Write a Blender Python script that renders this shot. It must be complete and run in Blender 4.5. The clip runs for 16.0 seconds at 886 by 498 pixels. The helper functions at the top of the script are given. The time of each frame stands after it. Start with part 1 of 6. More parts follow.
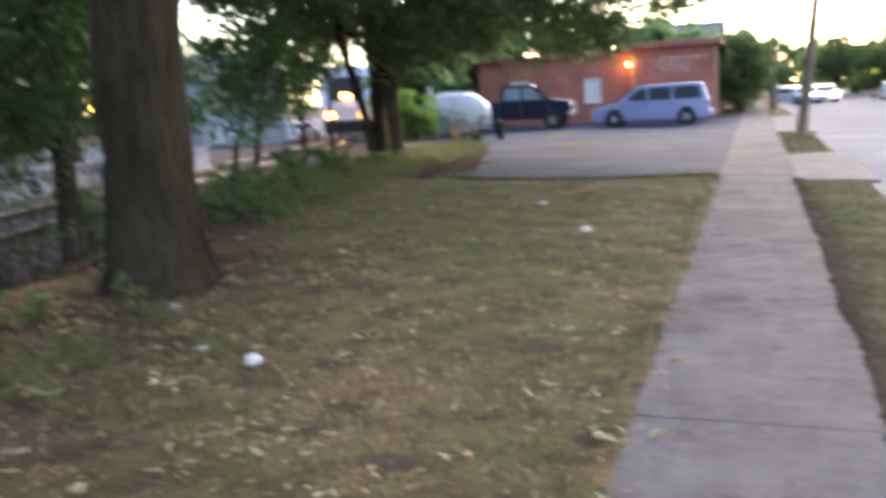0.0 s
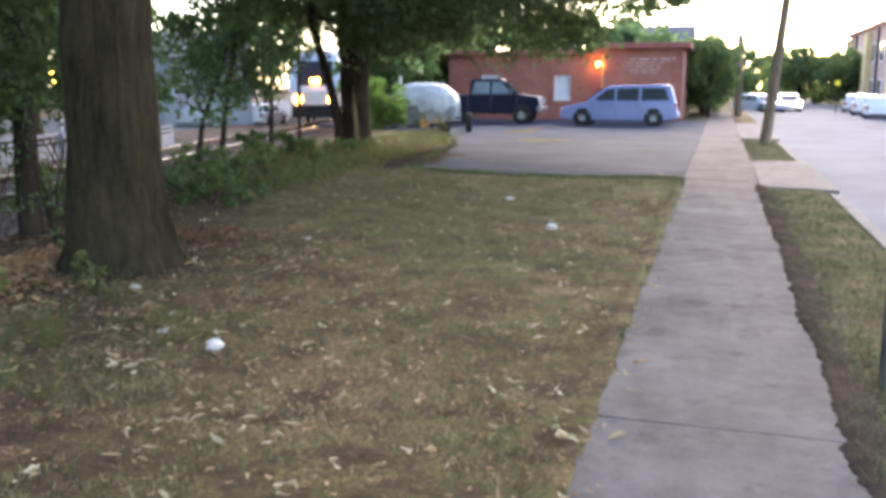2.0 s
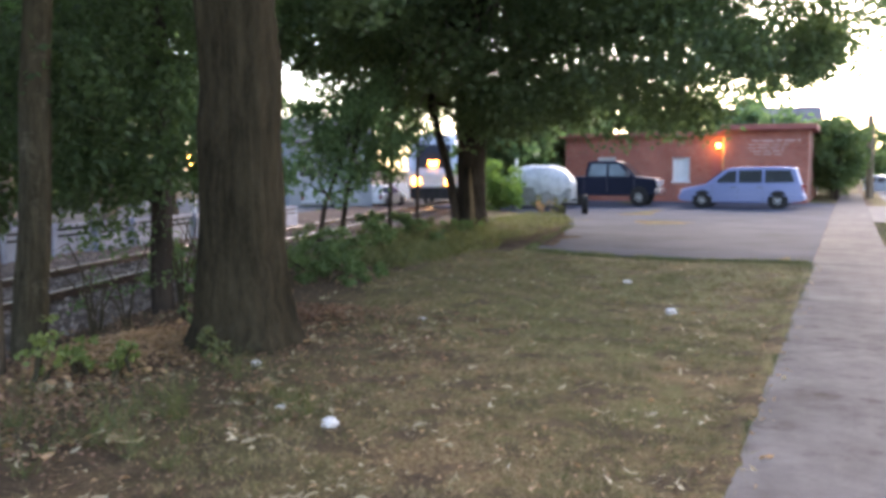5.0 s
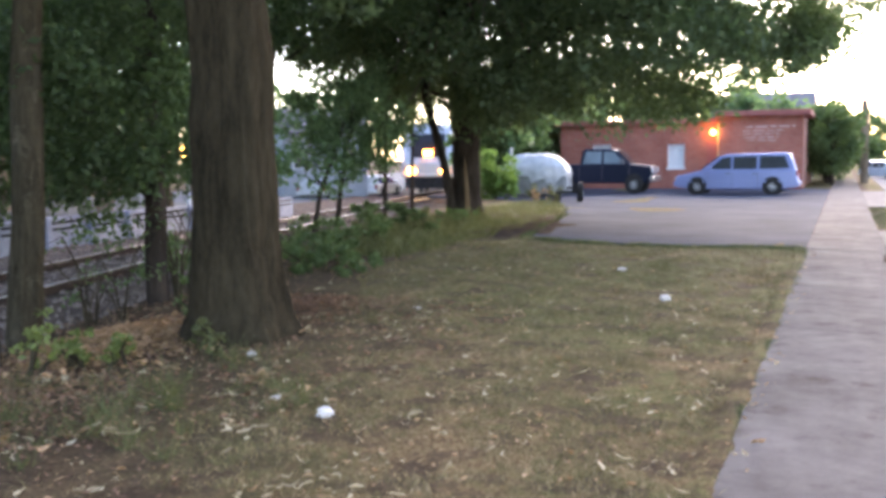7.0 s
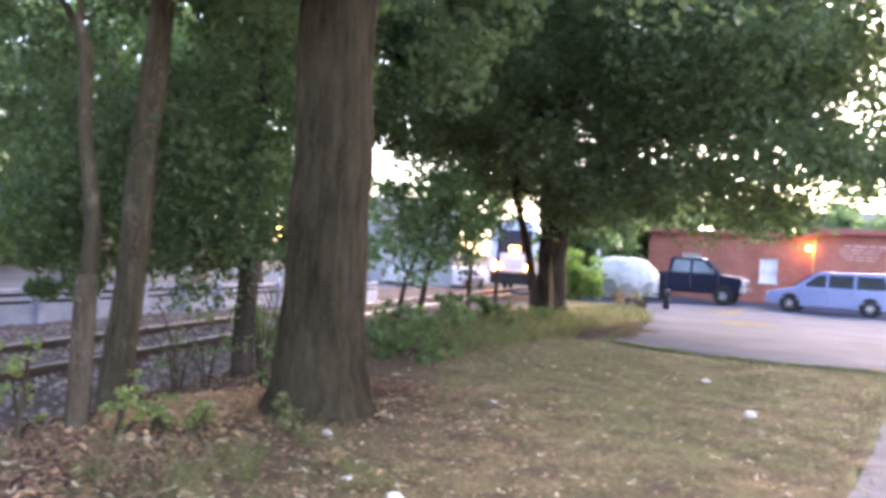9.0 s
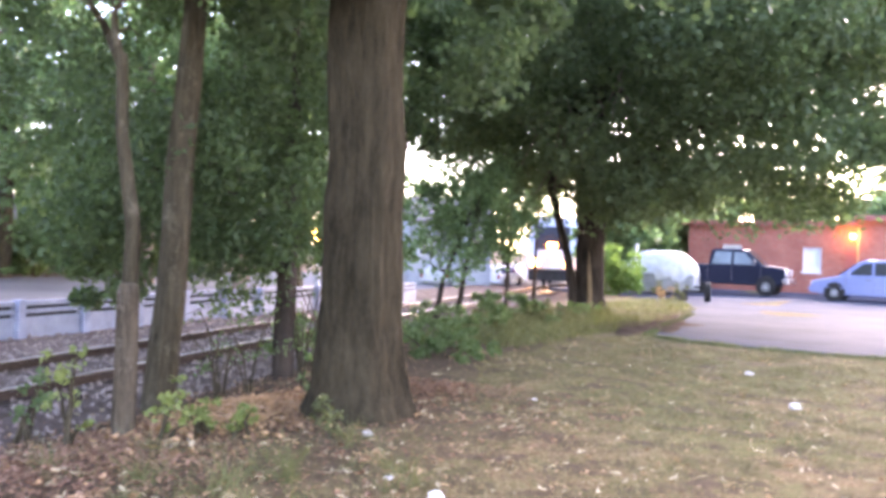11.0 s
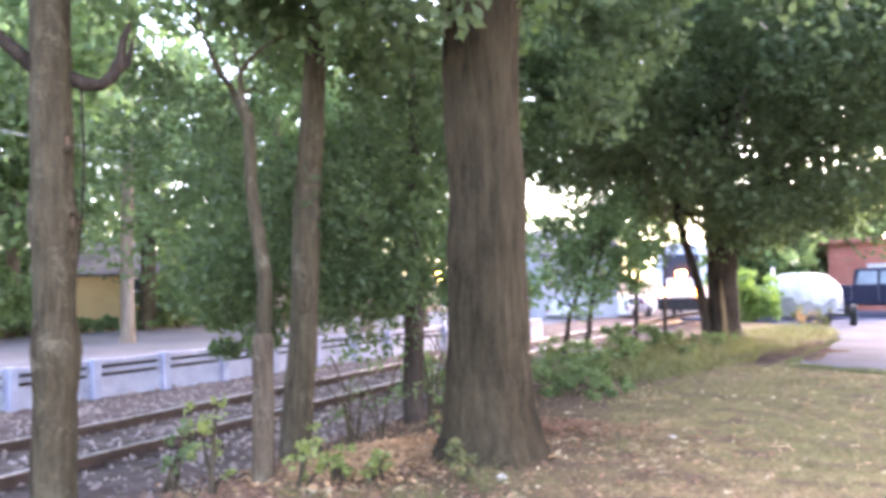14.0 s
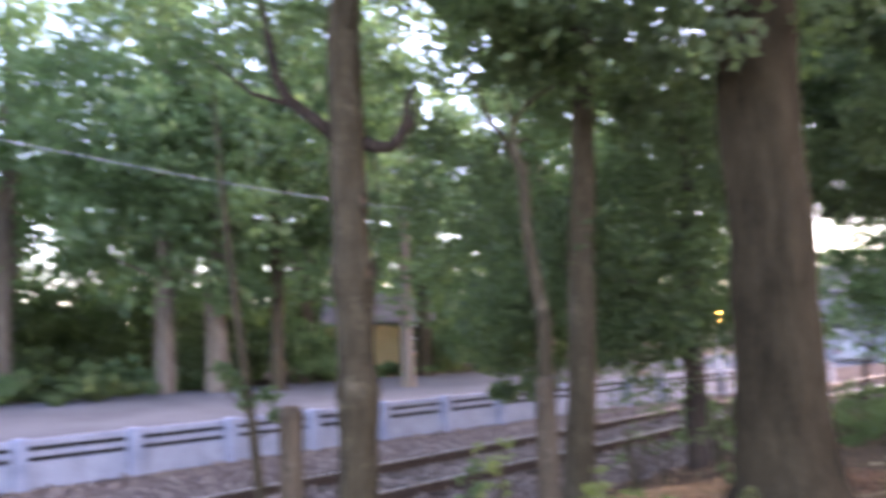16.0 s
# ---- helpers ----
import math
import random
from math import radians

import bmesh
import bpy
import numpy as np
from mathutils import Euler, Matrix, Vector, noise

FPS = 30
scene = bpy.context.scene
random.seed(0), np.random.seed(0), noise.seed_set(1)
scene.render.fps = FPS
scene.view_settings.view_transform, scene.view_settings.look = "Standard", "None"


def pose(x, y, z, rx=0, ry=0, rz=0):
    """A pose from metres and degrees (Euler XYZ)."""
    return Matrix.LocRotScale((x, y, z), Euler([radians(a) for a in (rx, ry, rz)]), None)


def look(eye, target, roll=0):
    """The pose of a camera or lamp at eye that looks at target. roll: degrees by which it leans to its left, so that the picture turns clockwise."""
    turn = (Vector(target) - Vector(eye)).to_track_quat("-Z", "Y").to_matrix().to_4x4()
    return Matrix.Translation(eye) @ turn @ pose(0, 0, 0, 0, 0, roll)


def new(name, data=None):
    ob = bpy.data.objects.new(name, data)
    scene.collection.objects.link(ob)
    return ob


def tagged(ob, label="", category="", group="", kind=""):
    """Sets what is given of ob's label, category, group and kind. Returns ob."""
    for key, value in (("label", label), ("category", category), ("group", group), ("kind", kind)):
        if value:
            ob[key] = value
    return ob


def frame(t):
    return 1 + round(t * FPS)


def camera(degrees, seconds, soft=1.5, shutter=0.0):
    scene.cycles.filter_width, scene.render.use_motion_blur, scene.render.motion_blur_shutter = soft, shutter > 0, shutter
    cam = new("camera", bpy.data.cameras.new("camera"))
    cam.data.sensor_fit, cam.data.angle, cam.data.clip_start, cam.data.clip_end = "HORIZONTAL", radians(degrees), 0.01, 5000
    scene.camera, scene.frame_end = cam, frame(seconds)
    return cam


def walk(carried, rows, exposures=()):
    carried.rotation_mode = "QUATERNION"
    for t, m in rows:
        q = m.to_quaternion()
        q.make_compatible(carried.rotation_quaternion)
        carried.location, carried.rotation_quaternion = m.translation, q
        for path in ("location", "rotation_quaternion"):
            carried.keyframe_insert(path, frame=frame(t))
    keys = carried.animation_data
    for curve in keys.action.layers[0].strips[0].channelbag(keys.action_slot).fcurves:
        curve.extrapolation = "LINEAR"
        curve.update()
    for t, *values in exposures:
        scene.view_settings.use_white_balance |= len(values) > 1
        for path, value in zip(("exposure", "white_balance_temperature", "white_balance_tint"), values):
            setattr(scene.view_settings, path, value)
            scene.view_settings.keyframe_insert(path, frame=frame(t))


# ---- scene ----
cam = camera(53.71, 16.0, soft=3.8, shutter=0.9)
PATH = [
    (0, pose(0.026, 0.021, 1.627, 80.22, 2.98, 19.32)),
    (0.5, pose(0.018, 0.051, 1.611, 78.71, 0.24, 15.38)),
    (1, pose(-0.002, 0.040, 1.622, 79.22, -0.41, 18.42)),
    (1.5, pose(-0.010, 0.034, 1.636, 79.42, 0.25, 17.47)),
    (2, pose(-0.022, 0.028, 1.642, 79.54, 0.04, 17.31)),
    (2.5, pose(-0.034, -0.022, 1.655, 82.75, -1.25, 21.01)),
    (3, pose(-0.022, -0.003, 1.642, 83.10, -2.74, 20.03)),
    (3.5, pose(-0.009, 0.011, 1.649, 84.60, -0.30, 22.06)),
    (4, pose(-0.026, 0.013, 1.653, 85.10, 0.13, 24.13)),
    (4.5, pose(-0.033, 0.030, 1.652, 85.01, 0.00, 24.80)),
    (7, pose(-0.000, 0.024, 1.651, 84.14, 0.74, 24.54)),
    (7.5, pose(-0.013, -0.013, 1.654, 86.14, -0.51, 28.99)),
    (8, pose(0.012, -0.045, 1.642, 88.29, -2.88, 28.99)),
    (8.5, pose(0.011, -0.057, 1.640, 89.32, -3.86, 28.71)),
    (9, pose(0.016, -0.055, 1.639, 90.15, -3.39, 30.14)),
    (11.5, pose(0.052, -0.056, 1.642, 89.74, -1.72, 33.25)),
    (12, pose(0.048, -0.062, 1.651, 89.47, -1.55, 34.40)),
    (12.5, pose(0.028, -0.030, 1.645, 89.17, -0.79, 35.93)),
    (13, pose(0.006, -0.009, 1.651, 89.55, -0.46, 37.87)),
    (13.5, pose(0.007, -0.004, 1.656, 91.03, 0.35, 39.07)),
    (14, pose(0.012, -0.015, 1.676, 92.29, 1.04, 40.73)),
    (14.5, pose(-0.001, -0.020, 1.679, 92.40, 0.90, 42.90)),
    (15, pose(-0.007, -0.040, 1.694, 93.69, 1.24, 45.97)),
    (15.5, pose(-0.036, -0.077, 1.709, 94.61, 1.23, 49.97)),
    (16, pose(-0.009, -0.168, 1.660, 95.68, 2.05, 57.91)),
]
walk(cam, PATH, exposures=[(0, 2.50, 7000, 17), (1.5, 2.55, 7000, 17), (2.5, 2.65, 7000, 18), (3.5, 2.45, 7000, 18), (4.5, 2.50, 7000, 19), (7, 2.80, 6950, 21), (7.5, 2.83, 6950, 24), (8.1, 3.37, 6950, 29), (9, 3.47, 6950, 32), (11.5, 4.00, 7000, 34), (12.5, 4.05, 7000, 34), (14.2, 4.27, 7000, 35), (15, 4.24, 7000, 36), (15.5, 4.14, 7000, 37), (16, 3.49, 7000, 38)])

# ---- sky and sun ----
world = bpy.data.worlds.new("evening_sky")
scene.world = world
world.use_nodes = True
_nt = world.node_tree
_sky = _nt.nodes.new("ShaderNodeTexSky")
_sky.sky_type = 'NISHITA'
_sky.sun_disc = False
_sky.sun_elevation = radians(24)
_sky.sun_rotation = radians(6)
_sky.air_density, _sky.dust_density, _sky.ozone_density = 1.0, 1.2, 1.5
_nt.links.new(_sky.outputs[0], _nt.nodes["Background"].inputs[0])
_nt.nodes["Background"].inputs[1].default_value = 0.15
_sun = bpy.data.lights.new("low_sun", 'SUN')
_sun.energy, _sun.angle, _sun.color = 0.6, radians(25), (1.0, 0.93, 0.87)
_sun_ob = new("low_sun", _sun)
_sun_ob.matrix_world = look((10, 95, 42), (0, 0, 0))


# ---- materials ----
def nodes_of(name, rough=0.8, metal=0.0, spec=0.3):
    m = bpy.data.materials.new(name)
    m.use_nodes = True
    nt = m.node_tree
    b = nt.nodes["Principled BSDF"]
    b.inputs["Roughness"].default_value = rough
    b.inputs["Metallic"].default_value = metal
    b.inputs["Specular IOR Level"].default_value = spec
    return m, nt, b


def noise_node(nt, vec, scale, detail=6.0, rough=0.6, stretch=None):
    n = nt.nodes.new("ShaderNodeTexNoise")
    n.inputs["Scale"].default_value = scale
    n.inputs["Detail"].default_value = detail
    n.inputs["Roughness"].default_value = rough
    if stretch:
        mp = nt.nodes.new("ShaderNodeMapping")
        mp.inputs["Scale"].default_value = stretch
        nt.links.new(vec, mp.inputs["Vector"])
        vec = mp.outputs[0]
    nt.links.new(vec, n.inputs["Vector"])
    return n.outputs[0]


def ramp(nt, fac, stops):
    r = nt.nodes.new("ShaderNodeValToRGB")
    while len(r.color_ramp.elements) < len(stops):
        r.color_ramp.elements.new(0.5)
    for e, (p, c) in zip(r.color_ramp.elements, stops):
        e.position = p
        e.color = (*c, 1)
    nt.links.new(fac, r.inputs[0])
    return r.outputs[0]


def mix(nt, fac, a, b, kind='MIX'):
    n = nt.nodes.new("ShaderNodeMix")
    n.data_type = 'RGBA'
    n.blend_type = kind
    for sock, v in ((n.inputs[0], fac), (n.inputs[6], a), (n.inputs[7], b)):
        if isinstance(v, (int, float)):
            sock.default_value = v
        elif isinstance(v, tuple):
            sock.default_value = (*v, 1)
        else:
            nt.links.new(v, sock)
    return n.outputs[2]


def math_node(nt, op, a, b):
    n = nt.nodes.new("ShaderNodeMath")
    n.operation = op
    for sock, v in zip(n.inputs, (a, b)):
        if isinstance(v, (int, float)):
            sock.default_value = v
        else:
            nt.links.new(v, sock)
    return n.outputs[0]


def bump(nt, b, height, strength, dist=0.02):
    n = nt.nodes.new("ShaderNodeBump")
    n.inputs["Strength"].default_value = strength
    n.inputs["Distance"].default_value = dist
    nt.links.new(height, n.inputs["Height"])
    nt.links.new(n.outputs[0], b.inputs["Normal"])


def position(nt):
    return nt.nodes.new("ShaderNodeNewGeometry").outputs["Position"]


def objcoord(nt):
    return nt.nodes.new("ShaderNodeTexCoord").outputs["Object"]


def surface(name, c1, c2, big=1.5, fine=40.0, rough=0.8, metal=0.0, relief=0.3, spec=0.3, stretch=None, vary=0.0, world_space=True, dist=0.01):
    """Two colours mixed at a large and a fine scale, with fine relief."""
    m, nt, b = nodes_of(name, rough, metal, spec)
    v = position(nt) if world_space else objcoord(nt)
    a = noise_node(nt, v, big, 5, 0.6, stretch)
    f = noise_node(nt, v, fine, 5, 0.7, stretch)
    s = math_node(nt, 'ADD', math_node(nt, 'MULTIPLY', a, 0.6), math_node(nt, 'MULTIPLY', f, 0.4))
    col = ramp(nt, s, [(0.36, c1), (0.64, c2)])
    if vary:
        info = nt.nodes.new("ShaderNodeObjectInfo")
        val = math_node(nt, 'ADD', math_node(nt, 'MULTIPLY', info.outputs["Random"], vary), 1 - vary / 2)
        hsv = nt.nodes.new("ShaderNodeHueSaturation")
        nt.links.new(val, hsv.inputs["Value"])
        nt.links.new(col, hsv.inputs["Color"])
        col = hsv.outputs[0]
    nt.links.new(col, b.inputs["Base Color"])
    if relief:
        bump(nt, b, f, relief, dist)
    return m


def leaf_material(name, dark, light, through_=0.35):
    """Leaf colour varies from leaf to leaf; some light passes through."""
    m, nt, b = nodes_of(name, 0.55, 0, 0.3)
    g = nt.nodes.new("ShaderNodeNewGeometry")
    n = noise_node(nt, g.outputs["Position"], 0.7, 3)
    s = math_node(nt, 'ADD', math_node(nt, 'MULTIPLY', g.outputs["Random Per Island"], 0.55), math_node(nt, 'MULTIPLY', n, 0.5))
    col = ramp(nt, s, [(0.2, dark), (0.85, light)])
    nt.links.new(col, b.inputs["Base Color"])
    t = nt.nodes.new("ShaderNodeBsdfTranslucent")
    nt.links.new(mix(nt, 0.5, col, (light[0] * 1.5, light[1] * 1.7, light[2])), t.inputs["Color"])
    ms = nt.nodes.new("ShaderNodeMixShader")
    ms.inputs[0].default_value = through_
    nt.links.new(b.outputs[0], ms.inputs[1])
    nt.links.new(t.outputs[0], ms.inputs[2])
    nt.links.new(ms.outputs[0], nt.nodes["Material Output"].inputs[0])
    return m


def ground_material():
    m, nt, b = nodes_of("lawn_and_soil", 0.95, 0, 0.1)
    p = position(nt)
    sep = nt.nodes.new("ShaderNodeSeparateXYZ")
    nt.links.new(p, sep.inputs[0])
    big = noise_node(nt, p, 0.55, 5, 0.62)
    mid = noise_node(nt, p, 3.2, 6, 0.7)
    clump = noise_node(nt, p, 6.5, 6, 0.75)
    fine = noise_node(nt, p, 30, 8, 0.8)
    blades = noise_node(nt, p, 120, 3, 0.8)
    green = ramp(nt, blades, [(0.36, (0.055, 0.051, 0.018)), (0.64, (0.225, 0.198, 0.075))])
    crumb = noise_node(nt, p, 85, 6, 0.8)
    tuft = math_node(nt, 'ADD', math_node(nt, 'MULTIPLY', fine, 0.55), math_node(nt, 'MULTIPLY', crumb, 0.45))
    straw = ramp(nt, tuft, [(0.38, (0.05, 0.031, 0.016)), (0.5, (0.19, 0.12, 0.058)), (0.62, (0.52, 0.37, 0.20))])
    grass = mix(nt, ramp(nt, math_node(nt, 'SUBTRACT', math_node(nt, 'ADD', math_node(nt, 'MULTIPLY', big, 0.6), math_node(nt, 'MULTIPLY', clump, 0.4)), greener(nt, p)), [(0.42, (0, 0, 0)), (0.54, (1, 1, 1))]), green, straw)
    soil = ramp(nt, math_node(nt, 'ADD', math_node(nt, 'MULTIPLY', fine, 0.6), math_node(nt, 'MULTIPLY', mid, 0.4)), [(0.35, (0.038, 0.025, 0.016)), (0.6, (0.118, 0.076, 0.048)), (0.75, (0.25, 0.166, 0.108))])
    # bare soil and leaf litter grow towards the trees beside the track
    u = math_node(nt, 'ADD', sep.outputs[0], math_node(nt, 'MULTIPLY', sep.outputs[1], 0.36))
    u = math_node(nt, 'ADD', u, math_node(nt, 'MULTIPLY', math_node(nt, 'SUBTRACT', big, 0.5), 4.0))
    u = math_node(nt, 'ADD', u, math_node(nt, 'MULTIPLY', math_node(nt, 'SUBTRACT', mid, 0.5), 2.2))
    k = nt.nodes.new("ShaderNodeMapRange")
    k.inputs["From Min"].default_value, k.inputs["From Max"].default_value = -0.6, -3.2
    nt.links.new(u, k.inputs["Value"])
    patch = ramp(nt, noise_node(nt, p, 2.1, 8, 0.78), [(0.47, (0, 0, 0)), (0.58, (0.9, 0.9, 0.9))])
    grass = mix(nt, patch, grass, soil)
    far = nt.nodes.new("ShaderNodeVectorMath")
    far.operation = 'DISTANCE'
    nt.links.new(p, far.inputs[0])
    far.inputs[1].default_value = (-8.0, 21.6, 0.0)
    bare = nt.nodes.new("ShaderNodeMapRange")
    bare.inputs["From Min"].default_value, bare.inputs["From Max"].default_value = 5.6, 2.6
    nt.links.new(math_node(nt, 'ADD', far.outputs["Value"], math_node(nt, 'MULTIPLY', math_node(nt, 'SUBTRACT', mid, 0.5), 4.0)), bare.inputs["Value"])
    both = mix(nt, math_node(nt, 'MAXIMUM', k.outputs[0], bare.outputs[0]), grass, soil)
    edge = math_node(nt, 'ABSOLUTE', math_node(nt, 'SUBTRACT', sep.outputs[0], 0.80), 0.0)
    edge = math_node(nt, 'ADD', edge, math_node(nt, 'MULTIPLY', math_node(nt, 'SUBTRACT', mid, 0.5), 0.8))
    strip = nt.nodes.new("ShaderNodeMapRange")
    strip.inputs["From Min"].default_value, strip.inputs["From Max"].default_value = 0.30, 0.05
    nt.links.new(edge, strip.inputs["Value"])
    both = mix(nt, strip.outputs[0], both, soil)
    nt.links.new(both, b.inputs["Base Color"])
    bump(nt, b, math_node(nt, 'ADD', fine, math_node(nt, 'MULTIPLY', mid, 1.5)), 0.8, 0.035)
    return m


def stained_concrete(name, c1, c2):
    """Old concrete: fine grit, cloudy wear and dark stains, each slab its own tone."""
    m, nt, b = nodes_of(name, 0.95, 0, 0.1)
    p = position(nt)
    cloud = noise_node(nt, p, 1.3, 6, 0.65)
    blot = noise_node(nt, p, 5.0, 6, 0.75)
    grit = noise_node(nt, p, 75, 4, 0.8)
    s = math_node(nt, 'ADD', math_node(nt, 'MULTIPLY', cloud, 0.45), math_node(nt, 'MULTIPLY', blot, 0.30))
    s = math_node(nt, 'ADD', s, math_node(nt, 'MULTIPLY', grit, 0.25))
    col = ramp(nt, s, [(0.38, c1), (0.52, tuple(0.45 * u + 0.55 * v for u, v in zip(c1, c2))), (0.64, c2)])
    stain = ramp(nt, noise_node(nt, p, 2.3, 7, 0.7), [(0.56, (1, 1, 1)), (0.68, (0.62, 0.58, 0.54))])
    col = mix(nt, 1.0, col, stain, 'MULTIPLY')
    info = nt.nodes.new("ShaderNodeObjectInfo")
    tone = ramp(nt, info.outputs["Random"], [(0.0, (0.9, 0.9, 0.9)), (1.0, (1.0, 1.0, 1.0))])
    nt.links.new(mix(nt, 1.0, col, tone, 'MULTIPLY'), b.inputs["Base Color"])
    bump(nt, b, math_node(nt, 'ADD', grit, math_node(nt, 'MULTIPLY', blot, 0.6)), 0.5, 0.008)
    return m


def greener(nt, p):
    """The lawn is straw-dry at its near end and greener towards the parking lot."""
    sep = nt.nodes.new("ShaderNodeSeparateXYZ")
    nt.links.new(p, sep.inputs[0])
    k = nt.nodes.new("ShaderNodeMapRange")
    k.inputs["From Min"].default_value, k.inputs["From Max"].default_value = 4.5, 12.0
    k.inputs["To Min"].default_value, k.inputs["To Max"].default_value = 0.0, 0.07
    nt.links.new(sep.outputs[1], k.inputs["Value"])
    return k.outputs[0]


def lawn_blades(name, green, brown, straw):
    """Grass blades: green, brown and straw in clumps, varied from blade to blade."""
    m, nt, b = nodes_of(name, 0.7, 0, 0.2)
    g = nt.nodes.new("ShaderNodeNewGeometry")
    wide = noise_node(nt, g.outputs["Position"], 0.9, 4, 0.6)
    clump = noise_node(nt, g.outputs["Position"], 5.5, 5, 0.7)
    s = math_node(nt, 'ADD', math_node(nt, 'MULTIPLY', wide, 0.5), math_node(nt, 'MULTIPLY', clump, 0.5))
    s = math_node(nt, 'ADD', math_node(nt, 'MULTIPLY', s, 0.8), math_node(nt, 'MULTIPLY', g.outputs["Random Per Island"], 0.2))
    s = math_node(nt, 'SUBTRACT', s, greener(nt, g.outputs["Position"]))
    nt.links.new(ramp(nt, s, [(0.38, green), (0.48, brown), (0.62, straw)]), b.inputs["Base Color"])
    return m


def bark_material(name, c1, c2, scale=1.0, lichen=None):
    """Furrowed bark: long dark fissures, a broad change of tone, and lichen blotches."""
    m, nt, b = nodes_of(name, 0.95, 0, 0.1)
    o = objcoord(nt)
    ridges = noise_node(nt, o, 11 * scale, 8, 0.72, (1, 1, 0.16))
    patch = noise_node(nt, o, 1.6 * scale, 4, 0.6, (1, 1, 0.5))
    crumb = noise_node(nt, o, 38 * scale, 4, 0.8, (1, 1, 0.5))
    s = math_node(nt, 'ADD', math_node(nt, 'MULTIPLY', ridges, 0.5), math_node(nt, 'MULTIPLY', patch, 0.32))
    s = math_node(nt, 'ADD', s, math_node(nt, 'MULTIPLY', crumb, 0.18))
    col = ramp(nt, s, [(0.38, c1), (0.62, c2)])
    if lichen:
        spots = ramp(nt, noise_node(nt, o, 4.5, 7, 0.75), [(0.54, (0, 0, 0)), (0.66, (0.75, 0.75, 0.75))])
        col = mix(nt, spots, col, lichen)
    nt.links.new(col, b.inputs["Base Color"])
    bump(nt, b, math_node(nt, 'ADD', ridges, math_node(nt, 'MULTIPLY', crumb, 0.35)), 1.0, 0.06)
    return m


def brick_material(name):
    m, nt, b = nodes_of(name, 0.9, 0, 0.2)
    p = objcoord(nt)
    mp = nt.nodes.new("ShaderNodeMapping")
    mp.inputs["Rotation"].default_value = (radians(90), 0, 0)
    nt.links.new(p, mp.inputs["Vector"])
    t = nt.nodes.new("ShaderNodeTexBrick")
    t.inputs["Scale"].default_value = 1.0
    t.inputs["Brick Width"].default_value, t.inputs["Row Height"].default_value = 0.215, 0.075
    t.inputs["Mortar Size"].default_value = 0.008
    t.inputs["Color1"].default_value = (0.50, 0.165, 0.115, 1)
    t.inputs["Color2"].default_value = (0.40, 0.115, 0.08, 1)
    t.inputs["Mortar"].default_value = (0.40, 0.25, 0.2, 1)
    nt.links.new(mp.outputs[0], t.inputs["Vector"])
    n = noise_node(nt, p, 0.8, 5)
    col = mix(nt, 1.0, t.outputs[0], ramp(nt, n, [(0.35, (0.72, 0.7, 0.7)), (0.7, (1, 1, 1))]), 'MULTIPLY')
    nt.links.new(col, b.inputs["Base Color"])
    bump(nt, b, t.outputs[1], -0.4, 0.01)
    return m


def glow(name, colour, strength):
    m = bpy.data.materials.new(name)
    m.use_nodes = True
    b = m.node_tree.nodes["Principled BSDF"]
    b.inputs["Base Color"].default_value = (*colour, 1)
    b.inputs["Emission Color"].default_value = (*colour, 1)
    b.inputs["Emission Strength"].default_value = strength
    return m


def glass_material(name, tint):
    m, nt, b = nodes_of(name, 0.04, 0, 0.6)
    n = noise_node(nt, position(nt), 1.2, 3)
    nt.links.new(ramp(nt, n, [(0.3, tint), (0.7, tuple(min(1, c * 1.6) for c in tint))]), b.inputs["Base Color"])
    return m


GROUND = ground_material()
CONCRETE = stained_concrete("pavement_concrete", (0.102, 0.086, 0.078), (0.218, 0.190, 0.178))
APRON = stained_concrete("apron_concrete", (0.15, 0.128, 0.116), (0.27, 0.238, 0.222))
LOT = surface("worn_asphalt", (0.036, 0.039, 0.052), (0.088, 0.095, 0.122), 0.5, 45, 0.9, relief=0.5, spec=0.06)
ROAD = surface("road_asphalt", (0.078, 0.086, 0.110), (0.138, 0.150, 0.187), 0.4, 55, 0.9, relief=0.4, spec=0.15)
STREET = surface("worn_street_asphalt", (0.076, 0.078, 0.085), (0.130, 0.132, 0.142), 0.4, 55, 0.9, relief=0.4, spec=0.12)
KERB = surface("kerb_stone", (0.08, 0.078, 0.08), (0.15, 0.145, 0.145), 2.0, 50, 0.9)
BALLAST_BED = surface("ballast_bed", (0.072, 0.051, 0.041), (0.190, 0.145, 0.120), 5.0, 45, 0.95, relief=1.0, spec=0.04, dist=0.04)
STONE = surface("ballast_stone", (0.125, 0.094, 0.078), (0.345, 0.275, 0.24), 14.0, 60, 0.95, spec=0.06)
RAIL_RUST = surface("rusty_rail", (0.030, 0.020, 0.015), (0.075, 0.048, 0.036), 6, 60, 0.8, 0.3, 0.3)
RAIL_TOP = surface("polished_rail_head", (0.13, 0.105, 0.09), (0.42, 0.39, 0.36), 9, 50, 0.45, 1.0, 0.1)
TIE = surface("weathered_sleeper", (0.045, 0.033, 0.026), (0.13, 0.10, 0.078), 4, 30, 1.0, spec=0.03, relief=0.6, vary=0.3)
BARK_OAK = bark_material("furrowed_bark", (0.014, 0.0105, 0.006), (0.072, 0.054, 0.031), 0.9)
BARK_DARK = bark_material("dark_bark", (0.016, 0.012, 0.010), (0.085, 0.063, 0.048), 1.0)
BARK_THIN = bark_material("smooth_scarred_bark", (0.027, 0.021, 0.012), (0.112, 0.088, 0.054), 1.3, (0.17, 0.142, 0.095))
